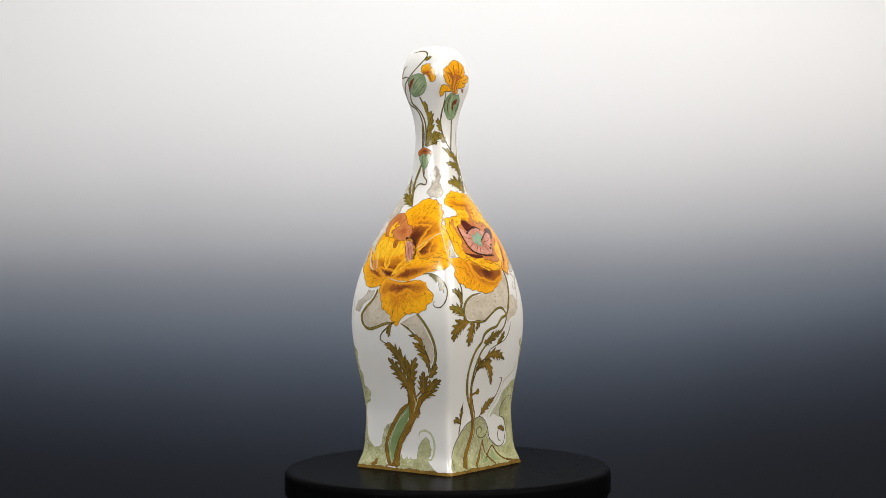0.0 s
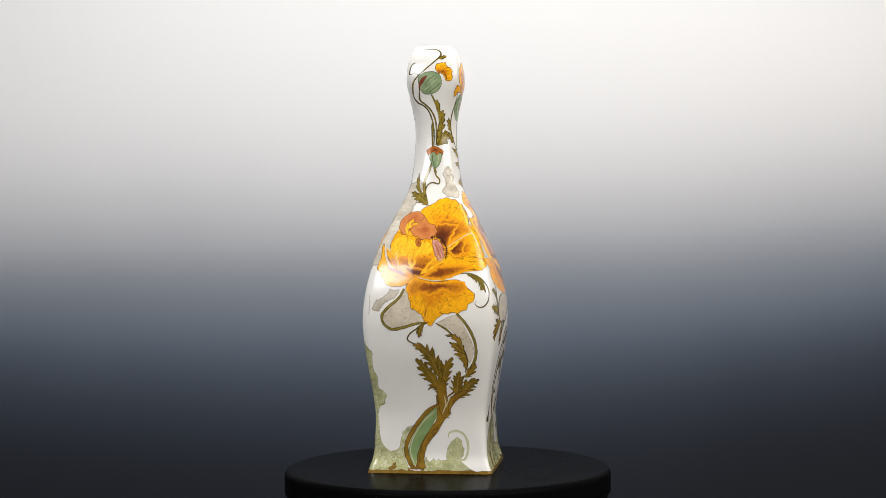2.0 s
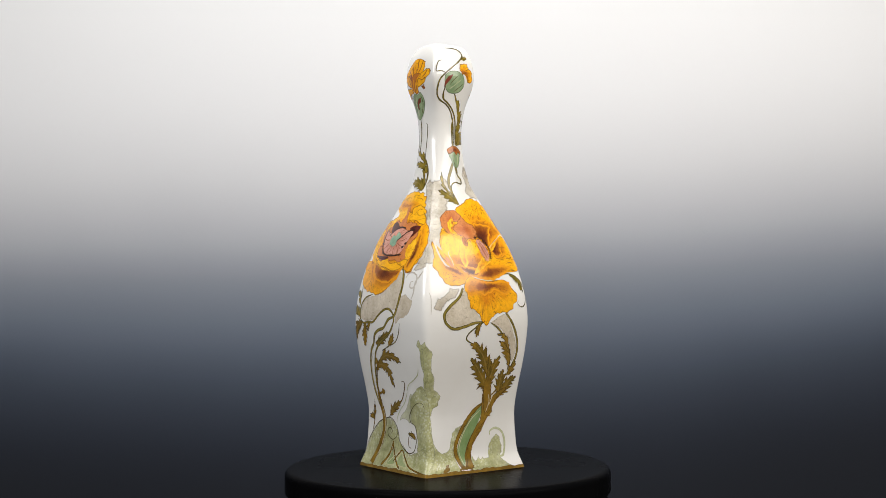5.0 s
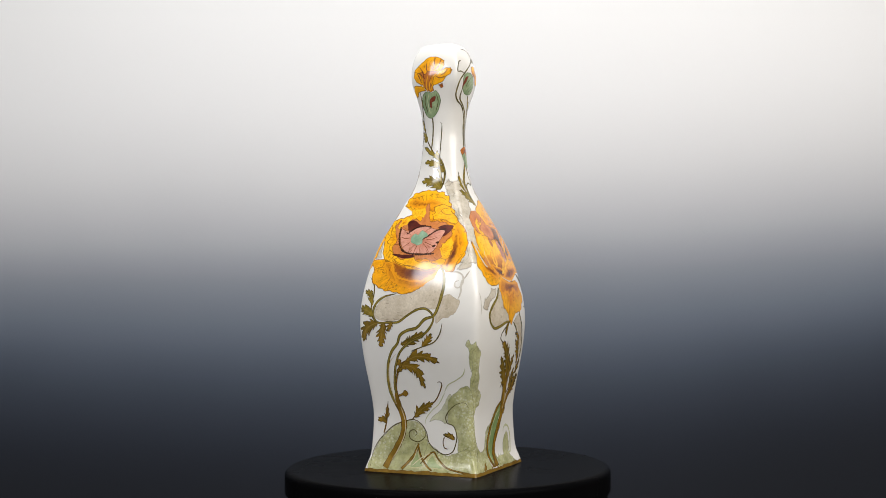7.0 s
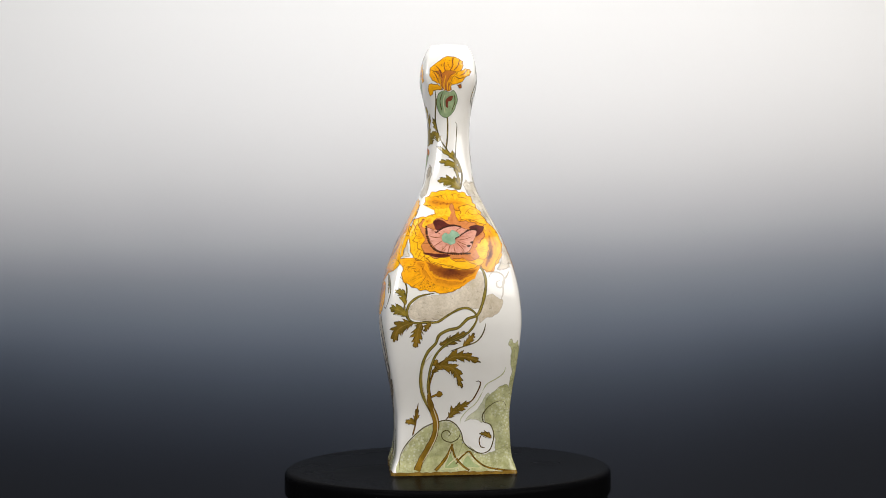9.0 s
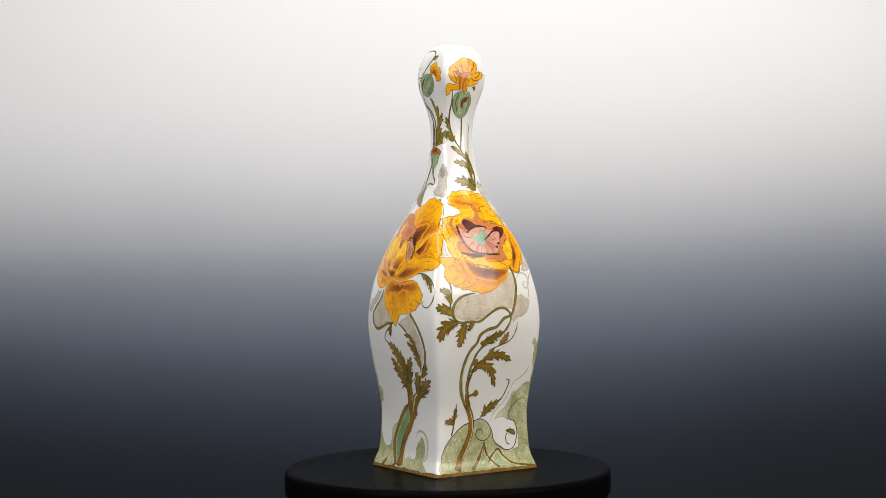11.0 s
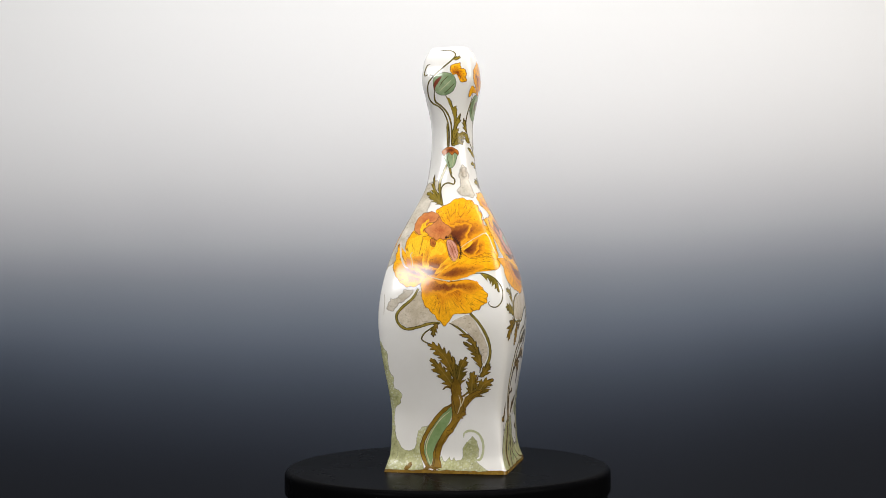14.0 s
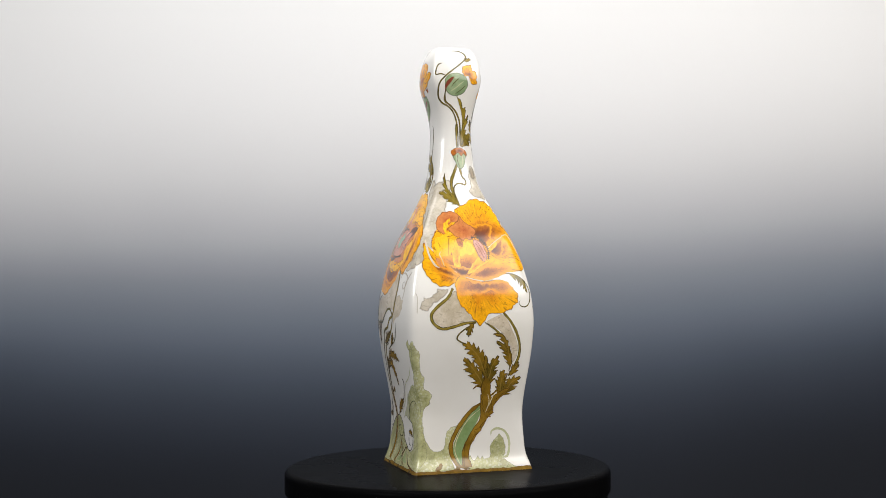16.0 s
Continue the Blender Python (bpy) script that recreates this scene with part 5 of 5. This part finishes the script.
    patch(f, "petal", [(-20.9, 157.6), (-16.8, 159.7), (-14, 157.5), (-10, 159), (-3, 159.5), (-1.5, 156.7), (2.5, 155.3), (9.5, 156), (15, 153.8), (17.9, 152.4), (15, 150.3), (9.5, 149), (4, 149.6), (-3, 151.8), (-11.2, 152.6), (-18, 154.8)], PETAL_PALE, 0.5, flower, 0.4, 0.12, (-3.0, 161.0))
    patch(f, "petal", [(-28.7, 188.1), (-24, 189.5), (-24.7, 185.1), (-27.4, 180), (-26.5, 175), (-29.2, 171.4), (-25.8, 169.9), (-26.1, 165.5), (-22.3, 163.4), (-20.9, 159.8), (-24.9, 156.4), (-29, 157.9), (-31.8, 162.9), (-32, 170), (-31.9, 178.8)], PETAL_PALE, 0.49, flower, 0.4, 0.12, (-21.0, 171.2))
    patch(f, "petal", [(20.5, 181.5), (25.9, 185.3), (30.1, 181.6), (33.9, 176.5), (36.5, 168.6), (35.5, 162.9), (32.5, 157.2), (30, 151.5), (27.7, 148), (25, 147.5), (21, 149.5), (19, 152.4), (23, 157.2), (25.8, 163.5), (26.5, 169.3), (25.5, 178)], PETAL_DEEP, 0.345, flower, 0.4, 0.12, (15.0, 165.0))
    patch(f, "shade", [(25.5, 183.8), (29.6, 178), (32.9, 169.3), (32, 161.5), (28.7, 154.4), (24.4, 148.8), (20.1, 150.6), (22.5, 157.2), (24.7, 163.5), (25.3, 169.3), (24.8, 178)], OCHRE, 0.35, flower, 0.4, 0.12, (24.7, 165.0))
    patch(f, "shade", [(-20.9, 157.6), (-15.4, 154.8), (-3, 150.9), (9.5, 148.5), (19, 151.5), (14.9, 142.6), (6.7, 137.2), (-4.3, 136), (-15.2, 138.9), (-22.1, 150)], OCHRE, 0.322, flower, 0.4, 0.12, (-3.0, 151.1))
    patch(f, "shade", [(-18.8, 202.1), (-13.3, 205), (-4.8, 202.5), (2.3, 203.1), (9.4, 200.9), (6.5, 197.9), (-2, 197.2), (-11.8, 197), (-16.6, 199)], OCHRE, 0.285, flower, 0.4, 0.12, (-4.7, 197.2))
    patch(f, "grey_wash", [(-33.2, 178.5), (-31.6, 170), (-31.5, 162.9), (-29.7, 157.9), (-35.8, 157.5), (-41.1, 156.7), (-38.9, 163.6), (-35.5, 173.2)], TAUPE_EDGE, 0.1, None, 0.5, 0.2)
    patch(f, "grey_wash", [(20.4, 192.6), (25.9, 186), (33.3, 178), (37.4, 168), (33.8, 156.5), (29, 148.8), (33.7, 147.4), (42.8, 150.1), (41.3, 156.3), (36.9, 169.3), (30.5, 183.9), (25.5, 193.5)], TAUPE_EDGE, 0.1, None, 0.5, 0.2)
    patch(f, "shade", [(-22.2, 157), (-14.6, 154.8), (-3, 151.8), (9.5, 151), (19, 151.5), (15, 144.7), (5.4, 140.2), (-4.3, 140.7), (-13.9, 143), (-19.5, 148.5)], UMBER, 0.328, flower, 0.4, 0.12, (-3.0, 149.0))
    patch(f, "shade", [(25.3, 181.5), (28.8, 175), (30.9, 166.4), (29, 156.8), (24.1, 149.5), (20.4, 151.1), (22.8, 158.6), (24.7, 166.4)], UMBER, 0.353, flower, 0.4, 0.12, (25.8, 159.4))
    stroke(f, "petal_line", [(9.4, 191.1), (12.9, 195.6), (17, 194.9)], 0.34, PETAL_INK, 0.53, ends=(0.3, 0.3), parent=flower)
    stroke(f, "petal_line", [(10.8, 194.1), (15, 191.1), (20.4, 191.1)], 0.34, PETAL_INK, 0.53, ends=(0.3, 0.3), parent=flower)
    stroke(f, "petal_line", [(-16, 205), (-10.5, 205.5), (-4.9, 207)], 0.34, PETAL_INK, 0.53, ends=(0.3, 0.3), parent=flower)
    stroke(f, "petal_line", [(-1.3, 206.1), (2.3, 207.6), (6.5, 206.9)], 0.34, PETAL_INK, 0.53, ends=(0.3, 0.3), parent=flower)
    stroke(f, "petal_line", [(5.1, 204.6), (9.4, 204.6), (12.9, 202.4)], 0.34, PETAL_INK, 0.53, ends=(0.3, 0.3), parent=flower)
    stroke(f, "petal_line", [(-34.3, 151.5), (-27.5, 150)], 0.34, PETAL_INK, 0.53, ends=(0.3, 0.3), parent=flower)
    stroke(f, "petal_line", [(-25.5, 137.5), (-20.7, 144.5)], 0.34, PETAL_INK, 0.53, ends=(0.3, 0.3), parent=flower)
    stroke(f, "petal_line", [(26.5, 170.7), (25.8, 163.5), (23.8, 158)], 0.34, PETAL_INK, 0.53, ends=(0.3, 0.3), parent=flower)
    stroke(f, "petal_line", [(-20.9, 159), (-16.7, 155.5), (-7, 152.5), (-0.2, 150.5), (9.5, 148.8)], 0.34, PETAL_INK, 0.53, ends=(0.3, 0.3), parent=flower)
    blob(f, "spot", [(12.1, 169.4), (13.4, 170.4), (15, 170), (13.8, 168.5)], (13.4, 169.4), INK, 0.6, 0.1, flower)
    blob(f, "spot", [(9.8, 166.8), (11.1, 167.8), (12.7, 167.4), (11.5, 165.9)], (11.1, 166.8), INK, 0.6, 0.1, flower)
    blob(f, "seed_head", [(-19.2, 181), (-11.8, 179.1), (-4.6, 182.5), (3.8, 182.4), (12.1, 179.3), (19.2, 180.7), (14.8, 170.2), (11.2, 162.6), (-0.4, 161.4), (-10.3, 162.7), (-16.4, 168.8)], (-0.2, 172), PINK, 0.52, 0.2, flower)
    blob(f, "dark_fold", [(-14.2, 185.7), (-9.2, 187.4), (-2.5, 183.4), (1.7, 183.3), (-6.8, 181.2), (-11.8, 179.1)], (-8.4, 183.4), MAROON, 0.56, 0.15, flower)
    blob(f, "dark_fold", [(11.7, 181.1), (16.8, 182.9), (23, 181.6), (20.8, 176.7), (16.5, 173.7), (17.5, 178), (14.2, 179.3)], (18.3, 179.8), MAROON, 0.56, 0.15, flower)
    blob(f, "dark_fold", [(-23, 162.1), (-16.1, 161.5), (-5, 160.6), (-2.9, 159.7), (-9.1, 158.1), (-16.5, 159.4)], (-13.2, 159.8), MAROON, 0.56, 0.15, flower)
    stroke(f, "filament", [(-4.4, 168.6), (-7.4, 165.3), (-9.5, 162.7)], 0.44, RUST, 0.57, parent=flower)
    stroke(f, "filament", [(-2.4, 167.8), (-3.7, 164.4), (-4.5, 161.4)], 0.44, RUST, 0.57, parent=flower)
    stroke(f, "filament", [(0.1, 167.7), (0.5, 164.3), (1.2, 161.3)], 0.44, RUST, 0.57, parent=flower)
    stroke(f, "filament", [(2.2, 169.4), (5.5, 166), (8, 162.6)], 0.44, RUST, 0.57, parent=flower)
    stroke(f, "filament", [(-8.6, 170.4), (-12.8, 167.9), (-15.2, 166.2)], 0.44, RUST, 0.57, parent=flower)
    stroke(f, "filament", [(-9.4, 173.8), (-13.5, 173.5), (-17.6, 174.8)], 0.44, RUST, 0.57, parent=flower)
    stroke(f, "filament", [(1.6, 177.2), (4.1, 179.8), (6.7, 180.7)], 0.44, RUST, 0.57, parent=flower)
    stroke(f, "filament", [(4, 172), (8.2, 172), (13.2, 173.7)], 0.44, RUST, 0.57, parent=flower)
    stroke(f, "filament", [(3.1, 170.3), (7.2, 168.5), (11.4, 166.8)], 0.44, RUST, 0.57, parent=flower)
    stroke(f, "filament", [(-9.3, 176), (-12.6, 177.8), (-15.9, 179.2)], 0.44, RUST, 0.57, parent=flower)
    stamens(f, [(-19.6, 182.7), (-19.2, 174.9), (-16.5, 167.1), (-11.1, 162.7), (0.4, 160.9), (12.5, 161.3)], 30, flower, 0.6, 1.7)
    stamens(f, [(-13.1, 176.9), (-6.8, 180.8), (0.4, 182.5), (6.2, 181.5)], 14, flower, 0.6, 1.5)
    stamens(f, [(-0.6, 171.2), (6.1, 175.4), (11.7, 178.9), (18, 179.8)], 14, flower, 0.6, 1.5)
    blob(f, "ovary", [(-8.5, 173.8), (-6.4, 176.8), (-3.1, 176.4), (-0.5, 179), (3.2, 177.2), (4.9, 175), (1.9, 172.9), (1, 169), (-2.4, 167.8), (-5.3, 169.5), (-8.2, 170.8)], (-2.3, 173.3), MINT, 0.66, 0.4, flower)
    stroke(f, "stem", [(18.5, 152.4), (21.7, 146.5), (22.8, 138.2), (21.4, 129.5), (18.8, 120.9), (15.6, 115.6), (9, 113.2), (2.4, 107.2), (-5.3, 105.2), (-11.5, 101.6), (-14.3, 95.4), (-19.2, 90.1), (-22.8, 82.3), (-24.4, 72.4), (-24, 62), (-20.8, 52.8), (-16.8, 45.3)], 2.2, STEM, 0.24, ends=(0.8, 0.8))
    stroke(f, "stem", [(-14.7, 132.3), (-25.2, 130), (-31.6, 125.5), (-34.3, 119.4), (-33.2, 113.6), (-28.8, 110.7), (-21.2, 111.1), (-12.7, 111.4), (-4.9, 116.2), (2.9, 120.3), (9.1, 121), (14, 118.1), (15.6, 114.8)], 1.8, STEM, 0.22, ends=(0.3, 0.8))
    stroke(f, "stem", [(16, 115.2), (15.2, 111.1), (11.5, 105.4), (5.7, 100.6), (-1.2, 97.8), (-7.4, 94.1), (-13.1, 88.4), (-16.8, 80.2), (-18.8, 70.3), (-19.2, 61.1), (-16.8, 53.6)], 1.8, STEM, 0.26, ends=(0.7, 0.8))
    stroke(f, "tendril", [(-3.3, 90), (7, 93.6), (15.6, 96.8), (20.4, 102.9), (22.5, 110.6)], 0.88, STEM, 0.22, ends=(0.6, 0.2))
    stroke(f, "tendril", [(-39.1, 144.7), (-35.5, 140.4), (-34.3, 134.2), (-35.5, 126), (-36.3, 119.8), (-34, 113.2)], 1.1, STEM, 0.22, ends=(0.2, 0.8))
    leaf(f, "leaf", [(-34.8, 128.8), (-37.9, 132.2), (-42.8, 134.7)], 2.6, LEAF, 0.24, 3, 1, 1)
    leaf(f, "leaf", [(-35.1, 123.9), (-36.7, 128.9), (-37.1, 135.5)], 2.2, LEAF, 0.24, 3, 1, 1)
    leaf(f, "leaf", [(-34.8, 115.7), (-39.5, 119.8), (-47.1, 121.6)], 3.9, LEAF, 0.24, 4, 1, 1)
    leaf(f, "leaf", [(-30, 110.7), (-35.6, 109.2), (-41.1, 105.1), (-43.6, 96.9)], 4.8, LEAF_WARM, 0.24, 5, 0.9, 1)
    leaf(f, "leaf", [(-24.4, 110.7), (-26.8, 104.2), (-28.4, 92.7)], 3.9, LEAF_WARM, 0.24, 5, 1, 1)
    leaf(f, "leaf", [(-17.6, 111), (-20.4, 107.4), (-21.6, 104.1)], 2.2, LEAF_WARM, 0.24, 3, 1, 1)
    leaf(f, "leaf", [(-11.5, 95), (-5.3, 96.6), (0.8, 99.8), (9.8, 103.8)], 3.5, LEAF_WARM, 0.24, 5, 1, 1)
    leaf(f, "leaf", [(5.7, 94), (9.8, 97.2), (14.3, 102.9)], 2.6, LEAF_WARM, 0.24, 4, 1, 1)
    leaf(f, "leaf", [(-8.2, 82.6), (0.8, 86.2), (9.9, 85.3), (18.9, 81.5)], 3.7, LEAF_WARM, 0.24, 5, 1, 1)
    leaf(f, "leaf", [(-13.1, 84.3), (-13.9, 80.6), (-12.3, 77.7)], 2.6, LEAF_WARM, 0.24, 3, 1, 1)
    leaf(f, "leaf", [(-16.8, 74.4), (-9.4, 79.3), (0, 75.9), (5.5, 62.5)], 3.7, LEAF_WARM, 0.24, 6, 1, 1)
    stroke(f, "pale_line", [(-16.1, 87.8), (-21.6, 81.5), (-23.5, 71), (-21.9, 59.8), (-19, 50.6)], 0.55, CREAM, 0.345)
    stroke(f, "stem", [(-16.8, 55.3), (-18.4, 62.8), (-16.8, 71.1), (-13.1, 79.3), (-8.2, 83.4)], 1.5, BRANCH, 0.24)
    stroke(f, "tendril", [(-17.2, 56.5), (-13.9, 57.8), (-10.6, 59)], 1.8, BRANCH, 0.26)
    blob(f, "knob", [(-13.1, 59), (-11.4, 61.1), (-9.4, 60.2), (-8.6, 58.1), (-10.6, 56.5), (-12.7, 56.9)], (-11, 58.6), BRANCH, 0.28, 0.2)
    stroke(f, "stem", [(-18.8, 58.6), (-17.2, 50.3), (-13.5, 39.5), (-14.3, 28.8), (-19.3, 18.7), (-24.2, 10.7), (-27.5, 3.6)], 4.6, BRANCH, 0.3, ends=(0.5, 1))
    stroke(f, "pale_line", [(-15.5, 48.6), (-12.3, 37.8), (-13.1, 28), (-18, 17.4), (-23, 9.4)], 0.61, CREAM, 0.34)
    stroke(f, "tendril", [(-26, 52.4), (-27.2, 44.6), (-28.1, 36.3), (-30.1, 28.6)], 1.1, BRANCH, 0.24, ends=(0.2, 0.9))
    leaf(f, "leaf", [(-28.1, 36.3), (-30.8, 38.8), (-35.2, 38)], 2.6, LEAF_WARM, 0.24, 3, 1, 1)
    leaf(f, "leaf", [(-28.1, 38.8), (-27.2, 43.3), (-26.4, 48.7)], 1.8, LEAF_WARM, 0.24, 2, 1, 1)
    stroke(f, "tendril", [(-6.1, 39.8), (-0.8, 45.6), (5.9, 50.1), (12.5, 53.3), (16.6, 59.5), (19, 65.7), (17.8, 67.8), (15.7, 67.4)], 0.96, BRANCH, 0.24, ends=(0.9, 0.4))
    leaf(f, "leaf", [(-4, 41), (0.1, 46), (5.1, 49.2), (11.7, 52.5)], 3.5, LEAF_WARM, 0.24, 4, 1, 1)
    stroke(f, "line", [(-40, 4.1), (-39, 13.7), (-34.8, 21.7), (-28.9, 28.5), (-21.6, 34.6), (-13.5, 37.8), (-5.3, 39.4), (0.9, 36.4), (5.1, 30.2), (7.1, 22.8), (13.2, 17.4), (19.7, 14.9), (25.4, 16.9), (27.9, 22.5), (28.7, 29), (26.3, 35.6), (21.5, 37.8), (20.7, 42.8), (24.8, 48.5), (30.3, 52.1), (35.2, 52.5), (37.7, 49.1)], 0.74, STEM, 0.2)
    stroke(f, "line", [(4.6, 31), (3, 26.1), (-2.4, 23.3), (-8.2, 25.5), (-9, 30), (-5.3, 32), (-2.8, 29.5), (-4.9, 27.1)], 0.7, STEM, 0.2)
    stroke(f, "line", [(19.8, 29.2), (23.5, 29.9), (27.1, 27.4)], 0.88, BRANCH, 0.2)
    leaf(f, "leaf", [(27.1, 25.8), (23.8, 28.3), (18.2, 29.2)], 2.2, LEAF_WARM, 0.24, 4, 1, 1)
    stroke(f, "line", [(19.8, 28.4), (18.2, 24.3), (19.3, 19.8), (22.2, 18.9)], 0.79, BRANCH, 0.2)
    blob(f, "white_gap", [(9.2, 32.6), (15.8, 35.8), (21.5, 33.3), (23.8, 26.3), (21.4, 20.2), (14.9, 20.3), (10, 24.4)], (16.6, 27.2), GLAZE, 0.14, 0.3)
    stroke(f, "root", [(-1.2, 22.1), (-4.1, 15.2), (-9.1, 8.5), (-14.1, 3.4)], 2.2, BRANCH, 0.26, ends=(0.6, 1))
    stroke(f, "root", [(-2, 22.1), (0.4, 13.2), (5.7, 6.7), (10.6, 3.1)], 1.5, BRANCH, 0.28, ends=(0.6, 1))
    stroke(f, "root", [(0.8, 7.5), (5.8, 13.1), (10.8, 16.3), (14.8, 11.4), (22.2, 5.7), (33.5, 3.2), (44, 2.1)], 1.3, BRANCH, 0.24, ends=(0.6, 0.6))
    stroke(f, "pale_line", [(-2.4, 18.5), (-4.9, 11.6), (-8.3, 6.1)], 0.53, CREAM, 0.3)
    stroke(f, "pale_line", [(-5.8, 6), (0.8, 11.5), (8.2, 15.5)], 0.53, CREAM, 0.3)
    blob(f, "green_wash", [(-2.4, 16.4), (-0.8, 11.6), (3.2, 5.9), (-7.5, 5.3)], (-2.1, 9.2), ROOT_GREEN, 0.18, 0.1)
    blob(f, "green_wash", [(9.9, 13.8), (14, 9), (19.7, 4.9), (8.2, 5.1), (5.8, 8.3)], (11.5, 8.2), ROOT_GREEN, 0.18, 0.1)

for side in (0, 2):
    paint_bowl_poppy(side)
for side in (1, 3):
    paint_open_poppy(side)


# ---- motion: the turntable carries the vase round ----
def motions():
    rate, turned, offx, offy = 14.707, -127.9, -0.0061, 0.0035
    rows, plate = [], []
    for i in range(33):
        t = 0.5 * i
        a = radians(rate * t)
        x, y = offx * math.cos(a) - offy * math.sin(a), offx * math.sin(a) + offy * math.cos(a)
        rows.append((t, pose(x, y, 0.0, 0, 0, turned + rate * t)))
        plate.append((t, pose(0, 0, 0, 0, 0, rate * t)))
    walk(vase, rows)
    walk(platter, plate)


motions()
